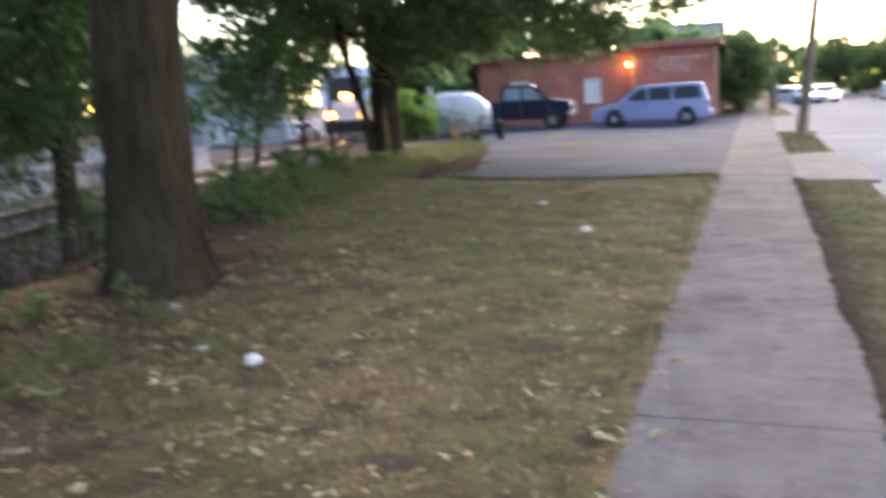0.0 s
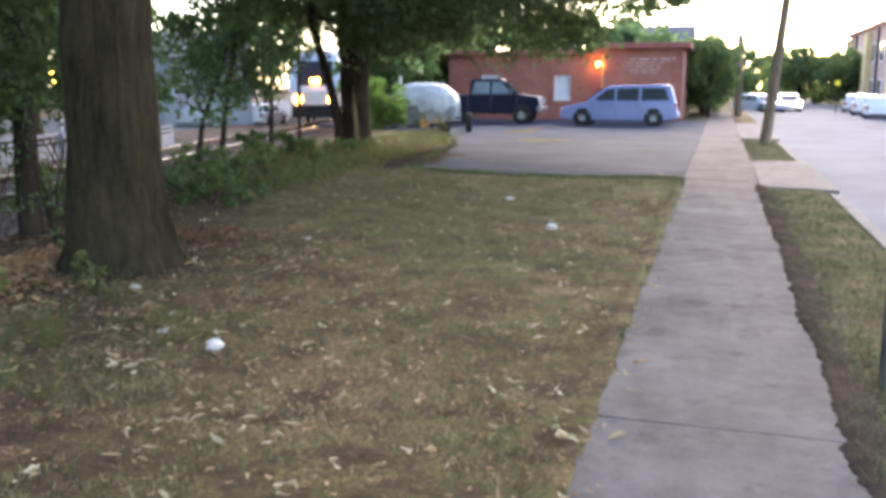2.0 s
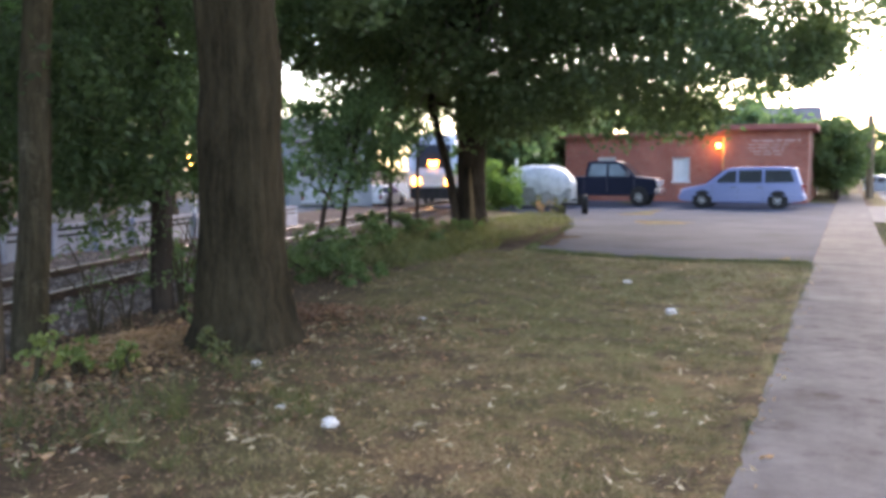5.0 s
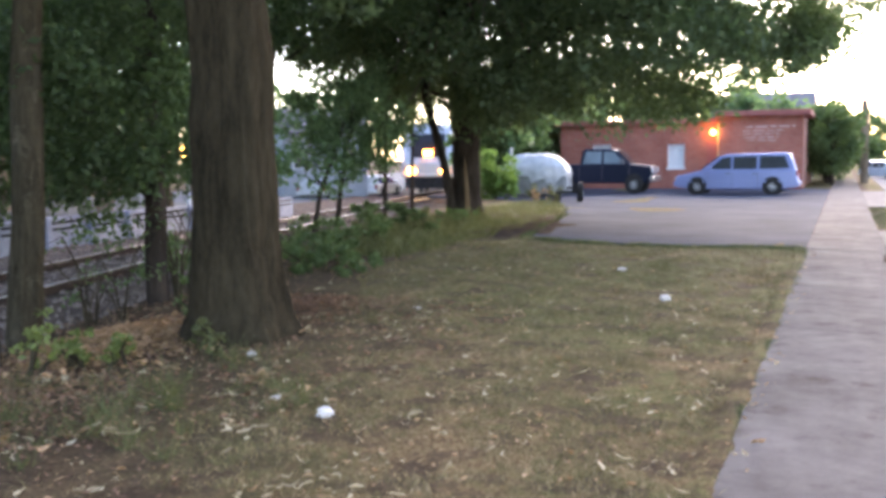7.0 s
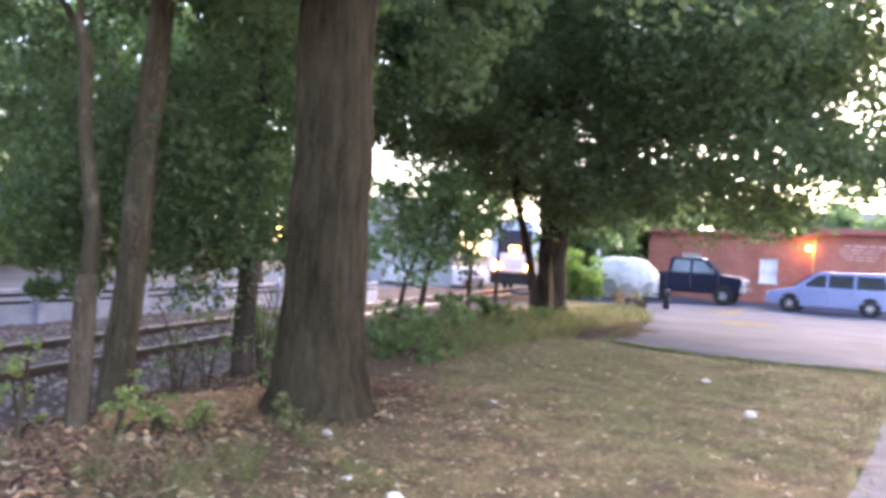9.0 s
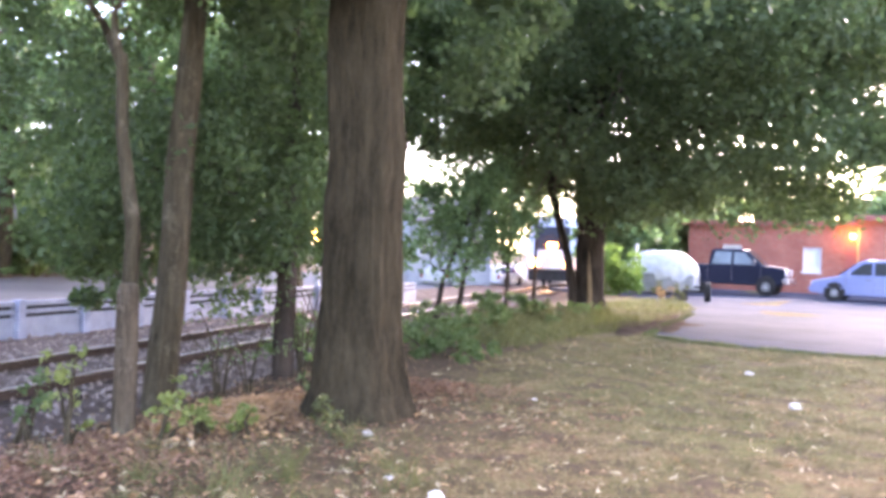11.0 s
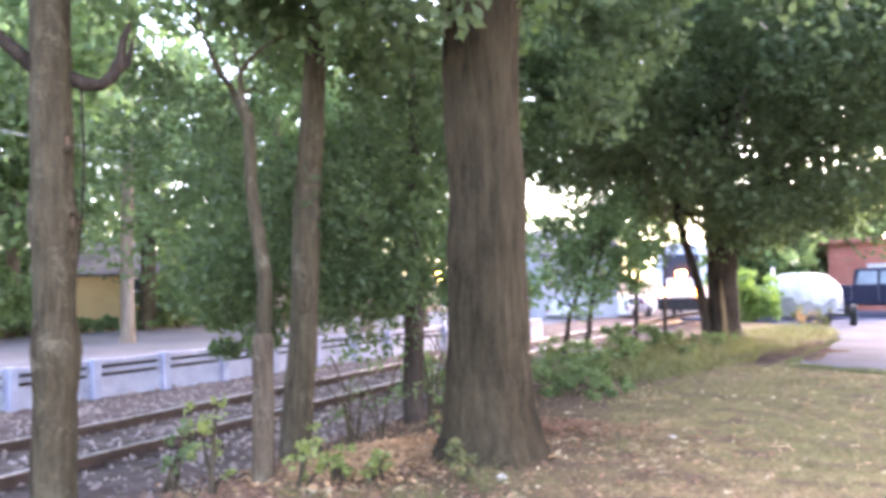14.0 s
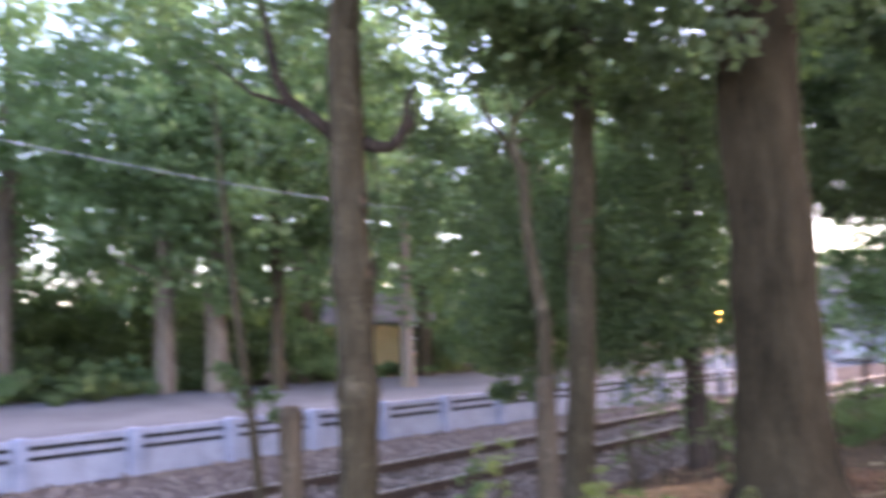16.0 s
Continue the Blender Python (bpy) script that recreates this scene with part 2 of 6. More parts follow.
BARK_PALE = bark_material("pale_bark", (0.09, 0.07, 0.052), (0.27, 0.22, 0.168), 0.8)
SPLIT_WOOD = bark_material("split_wood", (0.12, 0.08, 0.045), (0.27, 0.185, 0.11), 1.4)
SCAR_WOOD = bark_material("scarred_wood", (0.09, 0.055, 0.036), (0.34, 0.24, 0.17), 2.2)
POST_WOOD = bark_material("old_post_wood", (0.040, 0.029, 0.019), (0.17, 0.127, 0.085), 1.6, (0.21, 0.172, 0.128))
POLE_WOOD = bark_material("utility_pole_wood", (0.11, 0.08, 0.055), (0.34, 0.25, 0.18), 1.0)
LEAF_DARK = leaf_material("oak_leaf", (0.045, 0.066, 0.034), (0.135, 0.182, 0.090), 0.52)
LEAF_MID = leaf_material("maple_leaf", (0.045, 0.072, 0.030), (0.14, 0.195, 0.082), 0.5)
LEAF_LIGHT = leaf_material("roadside_leaf", (0.056, 0.098, 0.045), (0.175, 0.258, 0.124), 0.5)
LEAF_BRIGHT = leaf_material("shrub_leaf", (0.07, 0.13, 0.03), (0.22, 0.32, 0.09), 0.4)
LEAF_GRASS = lawn_blades("grass_blade", (0.135, 0.128, 0.044), (0.195, 0.15, 0.062), (0.52, 0.37, 0.19))
LEAF_VERGE = lawn_blades("verge_blade", (0.085, 0.105, 0.034), (0.16, 0.165, 0.06), (0.42, 0.34, 0.17))
LEAF_SHADE = leaf_material("shaded_leaf", (0.029, 0.045, 0.020), (0.100, 0.146, 0.060), 0.46)
LEAF_ROUGH = leaf_material("rough_grass", (0.05, 0.058, 0.022), (0.17, 0.165, 0.065), 0.3)
LEAF_DRY = leaf_material("dry_leaf", (0.095, 0.045, 0.022), (0.62, 0.375, 0.22), 0.2)
LEAF_WEED = leaf_material("weed_leaf", (0.075, 0.098, 0.028), (0.235, 0.265, 0.085), 0.4)
LEAF_TAN = leaf_material("tan_leaf", (0.15, 0.072, 0.034), (0.66, 0.40, 0.225), 0.25)
LEAF_RUSSET = leaf_material("russet_leaf", (0.055, 0.025, 0.015), (0.40, 0.215, 0.135), 0.15)
LETTER_PAINT = surface("faded_letter_paint", (0.46, 0.27, 0.235), (0.60, 0.42, 0.38), 2, 30, 0.7, relief=0.1)
LEAF_PALE = leaf_material("bleached_leaf", (0.27, 0.19, 0.11), (0.64, 0.51, 0.34), 0.15)
BRICK = brick_material("red_brick")
FASCIA = surface("painted_fascia", (0.28, 0.085, 0.07), (0.40, 0.14, 0.12), 2, 40, 0.7, relief=0.1)
DIRT = surface("bare_dirt", (0.048, 0.036, 0.028), (0.118, 0.088, 0.068), 2.5, 35, 1.0, spec=0.0, relief=0.8, dist=0.03)
WHITE_PAINT = surface("white_paint", (0.66, 0.66, 0.68), (0.82, 0.82, 0.83), 2, 30, 0.6, relief=0.1)
BLIND = surface("window_blind", (0.6, 0.62, 0.63), (0.75, 0.77, 0.78), 2, 30, 0.7, relief=0.1)
GUARD_POST = surface("painted_guard_rail", (0.20, 0.21, 0.26), (0.35, 0.36, 0.435), 3, 40, 0.8, relief=0.3)
GUARD_PALE = surface("pale_blue_guard_paint", (0.19, 0.205, 0.27), (0.33, 0.35, 0.45), 3, 40, 0.8, relief=0.3)
GALVANISED = surface("galvanised_beam", (0.33, 0.36, 0.41), (0.52, 0.55, 0.6), 2, 40, 0.5, 0.55, relief=0.15)
STEEL_POST = surface("grey_green_steel", (0.06, 0.062, 0.056), (0.12, 0.122, 0.11), 4, 50, 0.7, 0.1, relief=0.15)
VAN_PAINT = surface("lavender_blue_paint", (0.20, 0.25, 0.47), (0.24, 0.29, 0.53), 1.0, 8, 0.32, 0.15, relief=0, spec=0.5)
NAVY_PAINT = surface("navy_paint", (0.010, 0.013, 0.028), (0.017, 0.021, 0.042), 1.0, 8, 0.5, 0.0, relief=0, spec=0.12)
SILVER_PAINT = surface("pale_car_paint", (0.5, 0.51, 0.54), (0.62, 0.63, 0.66), 1.0, 8, 0.3, 0.2, relief=0, spec=0.5)
PALE_BLUE_CAR = surface("pale_blue_car_paint", (0.40, 0.48, 0.58), (0.50, 0.58, 0.68), 1.0, 8, 0.3, 0.1, relief=0, spec=0.5)
WHITE_CAR = surface("white_car_paint", (0.7, 0.7, 0.71), (0.8, 0.8, 0.81), 1.0, 8, 0.3, 0, relief=0, spec=0.5)
TRIM_GREY = surface("grey_plastic", (0.10, 0.10, 0.115), (0.16, 0.16, 0.18), 3, 40, 0.6, relief=0.1)
RUBBER = surface("tyre_rubber", (0.016, 0.016, 0.017), (0.035, 0.034, 0.034), 6, 50, 0.85, relief=0.3)
CHROME = surface("bright_metal", (0.5, 0.5, 0.52), (0.7, 0.7, 0.72), 5, 40, 0.28, 0.9, relief=0.05)
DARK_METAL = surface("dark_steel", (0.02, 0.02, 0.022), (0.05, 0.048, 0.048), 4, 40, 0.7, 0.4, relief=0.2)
CAR_GLASS = glass_material("car_glass", (0.035, 0.04, 0.045))
# the pickup's side glass: base colour lightened to paint in reflected sky
PICKUP_SKY_GLASS = glass_material("sky_tinted_car_glass", (0.15, 0.19, 0.22))
HOUSE_GLASS = glass_material("window_glass", (0.05, 0.06, 0.07))
TAIL_RED = surface("red_lens", (0.25, 0.02, 0.02), (0.33, 0.03, 0.025), 3, 30, 0.3, relief=0)
TARP = surface("silver_tarpaulin", (0.46, 0.475, 0.50), (0.74, 0.75, 0.78), 2.4, 6, 0.5, 0.1, relief=0.9, spec=0.4, dist=0.12)
TARP_GREY = surface("grey_tarpaulin", (0.17, 0.175, 0.18), (0.33, 0.335, 0.34), 2, 16, 0.6, 0, relief=0.6, dist=0.05)
PAPER = surface("white_litter", (0.55, 0.47, 0.42), (0.76, 0.68, 0.63), 12, 60, 0.7, relief=0.2)
YELLOW_WALL = surface("ochre_siding", (0.60, 0.43, 0.22), (0.74, 0.56, 0.31), 1, 30, 0.8, relief=0.2)
PALE_WALL = surface("pale_siding", (0.33, 0.35, 0.38), (0.46, 0.48, 0.51), 1, 30, 0.8, relief=0.2)
PINK_BRICK = surface("far_brick", (0.42, 0.27, 0.24), (0.54, 0.38, 0.34), 0.6, 20, 0.85, relief=0.2)
SHINGLE = surface("roof_shingle", (0.09, 0.085, 0.09), (0.19, 0.18, 0.19), 1, 30, 0.9, relief=0.4)
TRAIN_SILVER = surface("train_silver", (0.45, 0.46, 0.48), (0.58, 0.59, 0.61), 0.8, 20, 0.4, 0.4, relief=0.05)
TRAIN_BLACK = surface("train_black", (0.012, 0.012, 0.014), (0.03, 0.03, 0.034), 1, 20, 0.35, 0.1, relief=0)
ORANGE = surface("orange_stripe", (0.62, 0.13, 0.03), (0.75, 0.2, 0.05), 2, 20, 0.5, relief=0)
MAGENTA = surface("magenta_panel", (0.5, 0.04, 0.26), (0.6, 0.07, 0.34), 2, 20, 0.5, relief=0)
PURPLE = surface("blue_violet_panel", (0.07, 0.07, 0.34), (0.11, 0.1, 0.42), 2, 20, 0.5, relief=0)
LAMP_WARM = glow("sodium_lamp_glow", (1.0, 0.42, 0.08), 9.0)
HEADLIGHT = glow("headlight_glow", (1.0, 0.30, 0.035), 12.0)
HEADLIGHT_FAR = glow("car_headlight_glow", (1.0, 0.78, 0.45), 40.0)
YELLOW_SIGN = surface("yellow_sign", (0.7, 0.6, 0.03), (0.8, 0.7, 0.06), 2, 20, 0.5, relief=0)


# ---- mesh helpers ----
def part(name, bm, material, parent=None, label="", smooth=False):
    """Links a bmesh as one mesh object, under parent if given."""
    me = bpy.data.meshes.new(name)
    bm.normal_update()
    bm.to_mesh(me)
    bm.free()
    me.materials.append(material)
    if smooth:
        for p in me.polygons:
            p.use_smooth = True
    ob = new(name, me)
    if parent is not None:
        ob.parent = parent
    if label:
        ob["label"] = label
    return ob


def raw(name, verts, faces, material, parent=None, label=""):
    me = bpy.data.meshes.new(name)
    me.from_pydata(verts, [], faces)
    me.materials.append(material)
    ob = new(name, me)
    if parent is not None:
        ob.parent = parent
    if label:
        ob["label"] = label
    return ob


def thing(name, m, label, category, group="", kind=""):
    ob = new(name)
    ob.empty_display_size = 0.2
    ob.matrix_world = m
    return tagged(ob, label, category, group, kind)


def box(bm, x0, x1, y0, y1, z0, z1, bevel=0.0):
    r = bmesh.ops.create_cube(bm, size=1.0)
    vs = r["verts"]
    bmesh.ops.scale(bm, vec=(x1 - x0, y1 - y0, z1 - z0), verts=vs)
    bmesh.ops.translate(bm, vec=((x0 + x1) / 2, (y0 + y1) / 2, (z0 + z1) / 2), verts=vs)
    if bevel:
        es = list({e for v in vs for e in v.link_edges})
        bmesh.ops.bevel(bm, geom=es, offset=bevel, segments=2, affect='EDGES', profile=0.6)
    return vs


def slab_of(points, z0, z1):
    """A prism over a polygon in plan."""
    bm = bmesh.new()
    f = bm.faces.new([bm.verts.new((x, y, z0)) for x, y in points])
    r = bmesh.ops.extrude_face_region(bm, geom=[f])
    bmesh.ops.translate(bm, vec=(0, 0, z1 - z0), verts=[v for v in r["geom"] if isinstance(v, bmesh.types.BMVert)])
    bmesh.ops.recalc_face_normals(bm, faces=bm.faces[:])
    return bm


def tube(bm, pts, radii, n=10, wobble=0.0, rnd=None, lobes=0.0):
    """A tapering round limb through points, with an uneven skin."""
    rnd = rnd or random
    pts = [Vector(p) for p in pts]
    rings = []
    ph = rnd.random() * 6
    for i, (p, r) in enumerate(zip(pts, radii)):
        d = (pts[min(i + 1, len(pts) - 1)] - pts[max(i - 1, 0)]).normalized()
        a = d.cross(Vector((0.0, 1.0, 0.0)) if abs(d.y) < 0.9 else Vector((1.0, 0, 0))).normalized()
        b = d.cross(a)
        ring = []
        for k in range(n):
            th = 2 * math.pi * k / n
            rr = r * (1 + wobble * (rnd.random() - 0.5) + lobes * math.sin(5 * th + ph + 0.5 * math.sin(2 * th)) * max(0.3, 2.2 - i * 0.17))
            ring.append(bm.verts.new(p + rr * (math.cos(th) * a + math.sin(th) * b)))
        rings.append(ring)
    for u, v in zip(rings, rings[1:]):
        for k in range(n):
            bm.faces.new((u[k], u[(k + 1) % n], v[(k + 1) % n], v[k]))
    bm.faces.new(rings[-1])
    bm.faces.new(rings[0][::-1])


def bark_tube(bm, pts, radii, n, lobes, depth, rnd, step=0.07, high=5.5):
    """A trunk whose skin stands in long uneven ridges between fissures, over broad flutes."""
    pts = [Vector(p) for p in pts]
    off = rnd.random() * 40
    rows = []
    for p, q, r0, r1 in zip(pts, pts[1:], radii, radii[1:]):
        k = max(1, int((q - p).length / (step if p.z < high else step * 6)))
        rows += [(p.lerp(q, i / k), r0 + (r1 - r0) * i / k) for i in range(k)]
    rows.append((pts[-1], radii[-1]))
    verts, thick = [], max(radii[2:])
    for p, r in rows:
        flare = max(0.35, min(2.2, r / thick * 2.4 - 1.3))
        ring = []
        for k in range(n):
            th = 2 * math.pi * k / n
            c, s_ = math.cos(th), math.sin(th)
            broad = noise.noise(Vector((c * 1.7 + off, s_ * 1.7, p.z * 0.35)))
            furrow = abs(noise.noise(Vector((c * r * 13 + off, s_ * r * 13, p.z * 1.5 + 3 * noise.noise(Vector((c * 2, s_ * 2, p.z * 0.5 + off)))))))
            chip = noise.noise(Vector((c * r * 26, s_ * r * 26 + off, p.z * 7)))
            rr = r * (1 + lobes * (math.sin(5 * th + off + 0.6 * math.sin(2 * th)) * flare + 1.3 * broad)) + depth * (min(0.3, furrow) * 4 - 0.6) + depth * 0.25 * chip
            ring.append(bm.verts.new((p.x + rr * c, p.y + rr * s_, p.z)))
        verts.append(ring)
    for u, v in zip(verts, verts[1:]):
        for k in range(n):
            bm.faces.new((u[k], u[(k + 1) % n], v[(k + 1) % n], v[k]))
    bm.faces.new(verts[-1])
    bm.faces.new(verts[0][::-1])


def cyl(bm, p0, p1, r0, r1=None, n=16):
    tube(bm, [p0, p1], [r0, r0 if r1 is None else r1], n)


def foliage(name, clumps, per, size, material, parent, seed, droop=0.25, label=""):
    """A crown: small pointed leaves gathered in clumps (x, y, z, radius)."""
    rs = np.random.RandomState(seed)
    c = np.repeat(np.array([q[:3] for q in clumps], float), per, axis=0)
    rad = np.repeat(np.array([q[3] for q in clumps], float), per)
    n = len(c)
    d = rs.normal(size=(n, 3))
    d /= np.linalg.norm(d, axis=1)[:, None]
    c = c + d * (rad * rs.uniform(0.15, 1.0, n) ** 0.6)[:, None] * np.array([1, 1, 0.75])
    a = rs.normal(size=(n, 3))
    a[:, 2] -= droop
    a /= np.linalg.norm(a, axis=1)[:, None]
    b = np.cross(a, rs.normal(size=(n, 3)))
    b /= np.linalg.norm(b, axis=1)[:, None]
    s = size * rs.uniform(0.6, 1.35, n)[:, None]
    v = np.stack([c - a * s * 0.5, c + b * s * 0.3 - a * s * 0.05, c + a * s * 0.55, c - b * s * 0.3 - a * s * 0.05], axis=1).reshape(-1, 3)
    f = np.arange(4 * n).reshape(-1, 4)
    return raw(name, v.tolist(), f.tolist(), material, parent, label)


def envelope(rs, count, centre, radii, r0, r1, floor=None):
    """Clump places, crowded towards the outside of an ellipsoid."""
    out = []
    while len(out) < count:
        d = Vector((rs.gauss(0, 1), rs.gauss(0, 1), rs.gauss(0, 1))).normalized() * (rs.random() ** 0.45)
        p = (centre[0] + d.x * radii[0], centre[1] + d.y * radii[1], centre[2] + d.z * radii[2], rs.uniform(r0, r1))
        if floor is None or p[2] > floor(p[0], p[1]):
            out.append(p)
    return out


def lathe(bm, prof, axis_y0=0.0, n=20):
    """Turns (radius, y) round the y axis."""
    rings = []
    for r, y in prof:
        rings.append([bm.verts.new((r * math.cos(2 * math.pi * k / n), y + axis_y0, r * math.sin(2 * math.pi * k / n))) for k in range(n)])
    for u, v in zip(rings, rings[1:]):
        for k in range(n):
            bm.faces.new((u[k], v[k], v[(k + 1) % n], u[(k + 1) % n]))
    bm.faces.new(rings[0])
    bm.faces.new(rings[-1][::-1])


# ---- ground ----
TRACK = Vector((-9.6, 5.6, 0))          # a point on the track's middle line
ALONG = Vector((-0.290, 0.957, 0))      # the way the track runs
ACROSS = Vector((0.957, 0.290, 0))


def smooth_step(a, b, x):
    t = min(1.0, max(0.0, (x - a) / (b - a)))
    return t * t * (3 - 2 * t)


def ground_z(x, y):
    s = (x - TRACK.x) * ALONG.x + (y - TRACK.y) * ALONG.y
    d = (x - TRACK.x) * ACROSS.x + (y - TRACK.y) * ACROSS.y
    low = -0.16 - 0.012 * min(60.0, max(0.0, s - 8))
    z = low + (0 - low) * smooth_step(1.9, 3.6, d)
    z += -0.2 * smooth_step(1.66, 1.78, x)
    z += 0.075 * math.exp(-((x + 6.0) / 0.5) ** 2 - ((y - 6.3) / 0.75) ** 2)
    if d > 3 and x < -0.7:
        z += 0.03 * noise.noise(Vector((x * 0.45, y * 0.45, 0.3)))
    return z


def track_z(s):
    return -0.012 * min(60.0, max(0.0, s - 8))


xs = sorted({-2500, -900, -400, -200, -120, -80, 60, 120, 300, 900, 2500, 1.66, 1.7, 1.74, 1.78, *range(-60, 40, 4), *np.arange(-20, 4, 0.5).round(2).tolist()})
ys = sorted({-2500, -900, -300, -120, -60, -30, 120, 160, 240, 500, 1200, 2500, *range(-20, 90, 4), *np.arange(0, 30, 0.5).round(2).tolist()})
gv = [(x, y, ground_z(x, y)) for y in ys for x in xs]
gf = [(j * len(xs) + i, j * len(xs) + i + 1, (j + 1) * len(xs) + i + 1, (j + 1) * len(xs) + i) for j in range(len(ys) - 1) for i in range(len(xs) - 1)]
ground = raw("ground", gv, gf, GROUND)
for p in ground.data.polygons:
    p.use_smooth = True
tagged(ground, "patchy dry lawn with bare soil under the trees", "ground", kind="structure")

# ---- pavement, road, parking lot ----
lot_points = [(-0.56, 16.5), (-2.6, 16.35), (-4.6, 16.6), (-6.0, 17.3), (-6.6, 20.5), (-7.4, 25.0), (-9.0, 29.5), (-13.0, 33.2), (-17.5, 36.5), (-18.0, 45.6), (-0.56, 45.6)]
lot = part("parking_lot", slab_of(lot_points, -0.1, 0.012), LOT)
tagged(lot, "worn grey asphalt parking lot with pale patches", "parking lot", kind="structure")
road = part("road", slab_of([(1.9, -60), (11.5, -60), (11.5, 240), (1.9, 240)], -0.3, -0.13), ROAD)
tagged(road, "pale grey asphalt street beside the pavement", "road", kind="structure")
# the street behind the guard rail falls gently with the track
bm = bmesh.new()
cols = []
for s in (-60, -20, -5, 3, 8, 15, 25, 40, 68, 160):
    row = []
    for d in (-4.55, -10.0, -18.5 + min(0, -s * 0.02)):
        q = TRACK + ALONG * s + ACROSS * d
        row.append(bm.verts.new((q.x, q.y, track_z(s) - 0.10 + 0.25 * smooth_step(-6, -18, d))))
    cols.append(row)
for a, b in zip(cols, cols[1:]):
    for k in range(2):
        bm.faces.new((a[k], b[k], b[k + 1], a[k + 1]))
bmesh.ops.recalc_face_normals(bm, faces=bm.faces[:])
far_road = part("street", bm, STREET)
tagged(far_road, "pale asphalt street behind the guard rail", "road", kind="structure")

pavement = thing("pavement", pose(0, 0, 0), "pale concrete pavement slabs with dark joints", "pavement", kind="structure")
slab_mesh = None
y = -4.85
slabs = []
rnd = random.Random(5)
while y < 62:
    if slab_mesh is None:
        bm = bmesh.new()
        box(bm, -0.555, 0.70, 0.0005, 1.5115, -0.12, 0.0, 0.0035)
        ob = part("slab", bm, CONCRETE, pavement)
        slab_mesh = ob.data
    else:
        ob = new("slab", slab_mesh)
        ob.parent = pavement
    ob.matrix_local = pose(rnd.uniform(-0.015, 0.015), y, 0.022 + rnd.uniform(-0.003, 0.002), rnd.uniform(-0.06, 0.06), rnd.uniform(-0.15, 0.15), rnd.uniform(-0.1, 0.1))
    slabs.append(ob)
    y += 1.515

apron = part("driveway_apron", slab_of([(0.71, 15.45), (1.88, 15.2), (1.88, 21.2), (0.71, 20.7)], -0.1, 0.018), APRON)
tagged(apron, "pale concrete driveway apron across the verge", "driveway", kind="structure")
apron_b = part("driveway_apron", slab_of([(0.71, 30.2), (1.88, 29.8), (1.88, 43.0), (0.71, 42.5)], -0.1, 0.018), APRON)
tagged(apron_b, "worn concrete driveway apron beyond the utility pole", "driveway", kind="structure")

# turf and dirt creeping over both edges of the pavement
for x_in, s_ in ((-0.555, -1), (0.70, 1)):
    tv, tf = [], []
    n_t = 840
    for i in range(n_t):
        yy = -4.8 + 20.4 * i / (n_t - 1)
        nz = noise.noise(Vector((x_in * 3, yy * 1.3, 0.0))) * 0.05 + noise.noise(Vector((x_in * 3, yy * 5.0, 3.0))) * 0.035 + noise.noise(Vector((x_in, yy * 17.0, 6.0))) * 0.015
        e = x_in - s_ * (0.015 + nz) if s_ < 0 else x_in - 0.085 - 1.4 * nz
        tv += [(x_in + s_ * 0.22, yy, -0.02), (x_in + s_ * 0.09, yy, 0.024), (e + s_ * 0.03, yy, 0.036 + 0.006 * noise.noise(Vector((0, yy * 9, 1)))), (e, yy, 0.017)]
        if i:
            o_ = 4 * i
            for q in range(3):
                tf.append((o_ + q - 4, o_ + q, o_ + q + 1, o_ + q - 3) if s_ > 0 else (o_ + q, o_ + q - 4, o_ + q - 3, o_ + q + 1))
    turf = raw("turf_edge", tv, tf, GROUND if s_ < 0 else DIRT)
    for p in turf.data.polygons:
        p.use_smooth = True
    tagged(turf, "ragged turf and dirt creeping over the pavement edge", "turf", kind="stuff")
bm = bmesh.new()
for y0, y1 in ((-30, 15.18), (21.22, 120)):
    box(bm, 1.73, 1.89, y0, y1, -0.3, -0.03, 0.02)
kerb = part("kerb", bm, KERB)
tagged(kerb, "low worn stone kerb along the street", "kerb", kind="structure")

# bare earth heaped at the corner of the lot
mv, mf = [(-7.15, 20.0, 0.05)], []
for i in range(1, 7):
    for k in range(28):
        th = 2 * math.pi * k / 28
        w = (i / 6) * (1 + 0.55 * noise.noise(Vector((2.2 * math.cos(th), 2.2 * math.sin(th), 1.7))) + 0.3 * noise.noise(Vector((6 * math.cos(th), 6 * math.sin(th), 4.2))))
        x, y = -7.15 + 1.5 * w * math.cos(th) - 0.6 * w * math.sin(th), 20.0 + 3.4 * w * math.sin(th)
        mv.append((x, y, 0.055 * (1 - (i / 6) ** 2) + 0.03 * noise.noise(Vector((x * 2, y * 2, 0))) * (i < 6) + (0.006 if i < 6 else -0.05)))
for k in range(28):
    mf.append((0, 1 + k, 1 + (k + 1) % 28))
for i in range(5):
    for k in range(28):
        a, b = 1 + 28 * i, 1 + 28 * (i + 1)
        mf.append((a + k, b + k, b + (k + 1) % 28, a + (k + 1) % 28))
heap = raw("bare_earth", mv, mf, DIRT)
for p in heap.data.polygons:
    p.use_smooth = True
tagged(heap, "bare dark brown earth at the corner of the lot", "soil", kind="structure")

# ---- railway track ----
BED = ((-4.6, -0.02), (-3.6, -0.035), (-1.6, -0.10), (0.0, -0.105), (1.6, -0.11), (2.4, -0.16))


def bed_z(d):
    """Height of the ballast across the track; it is heaped against the guard rail."""
    return float(np.interp(d, [a for a, _ in BED], [b for _, b in BED]))


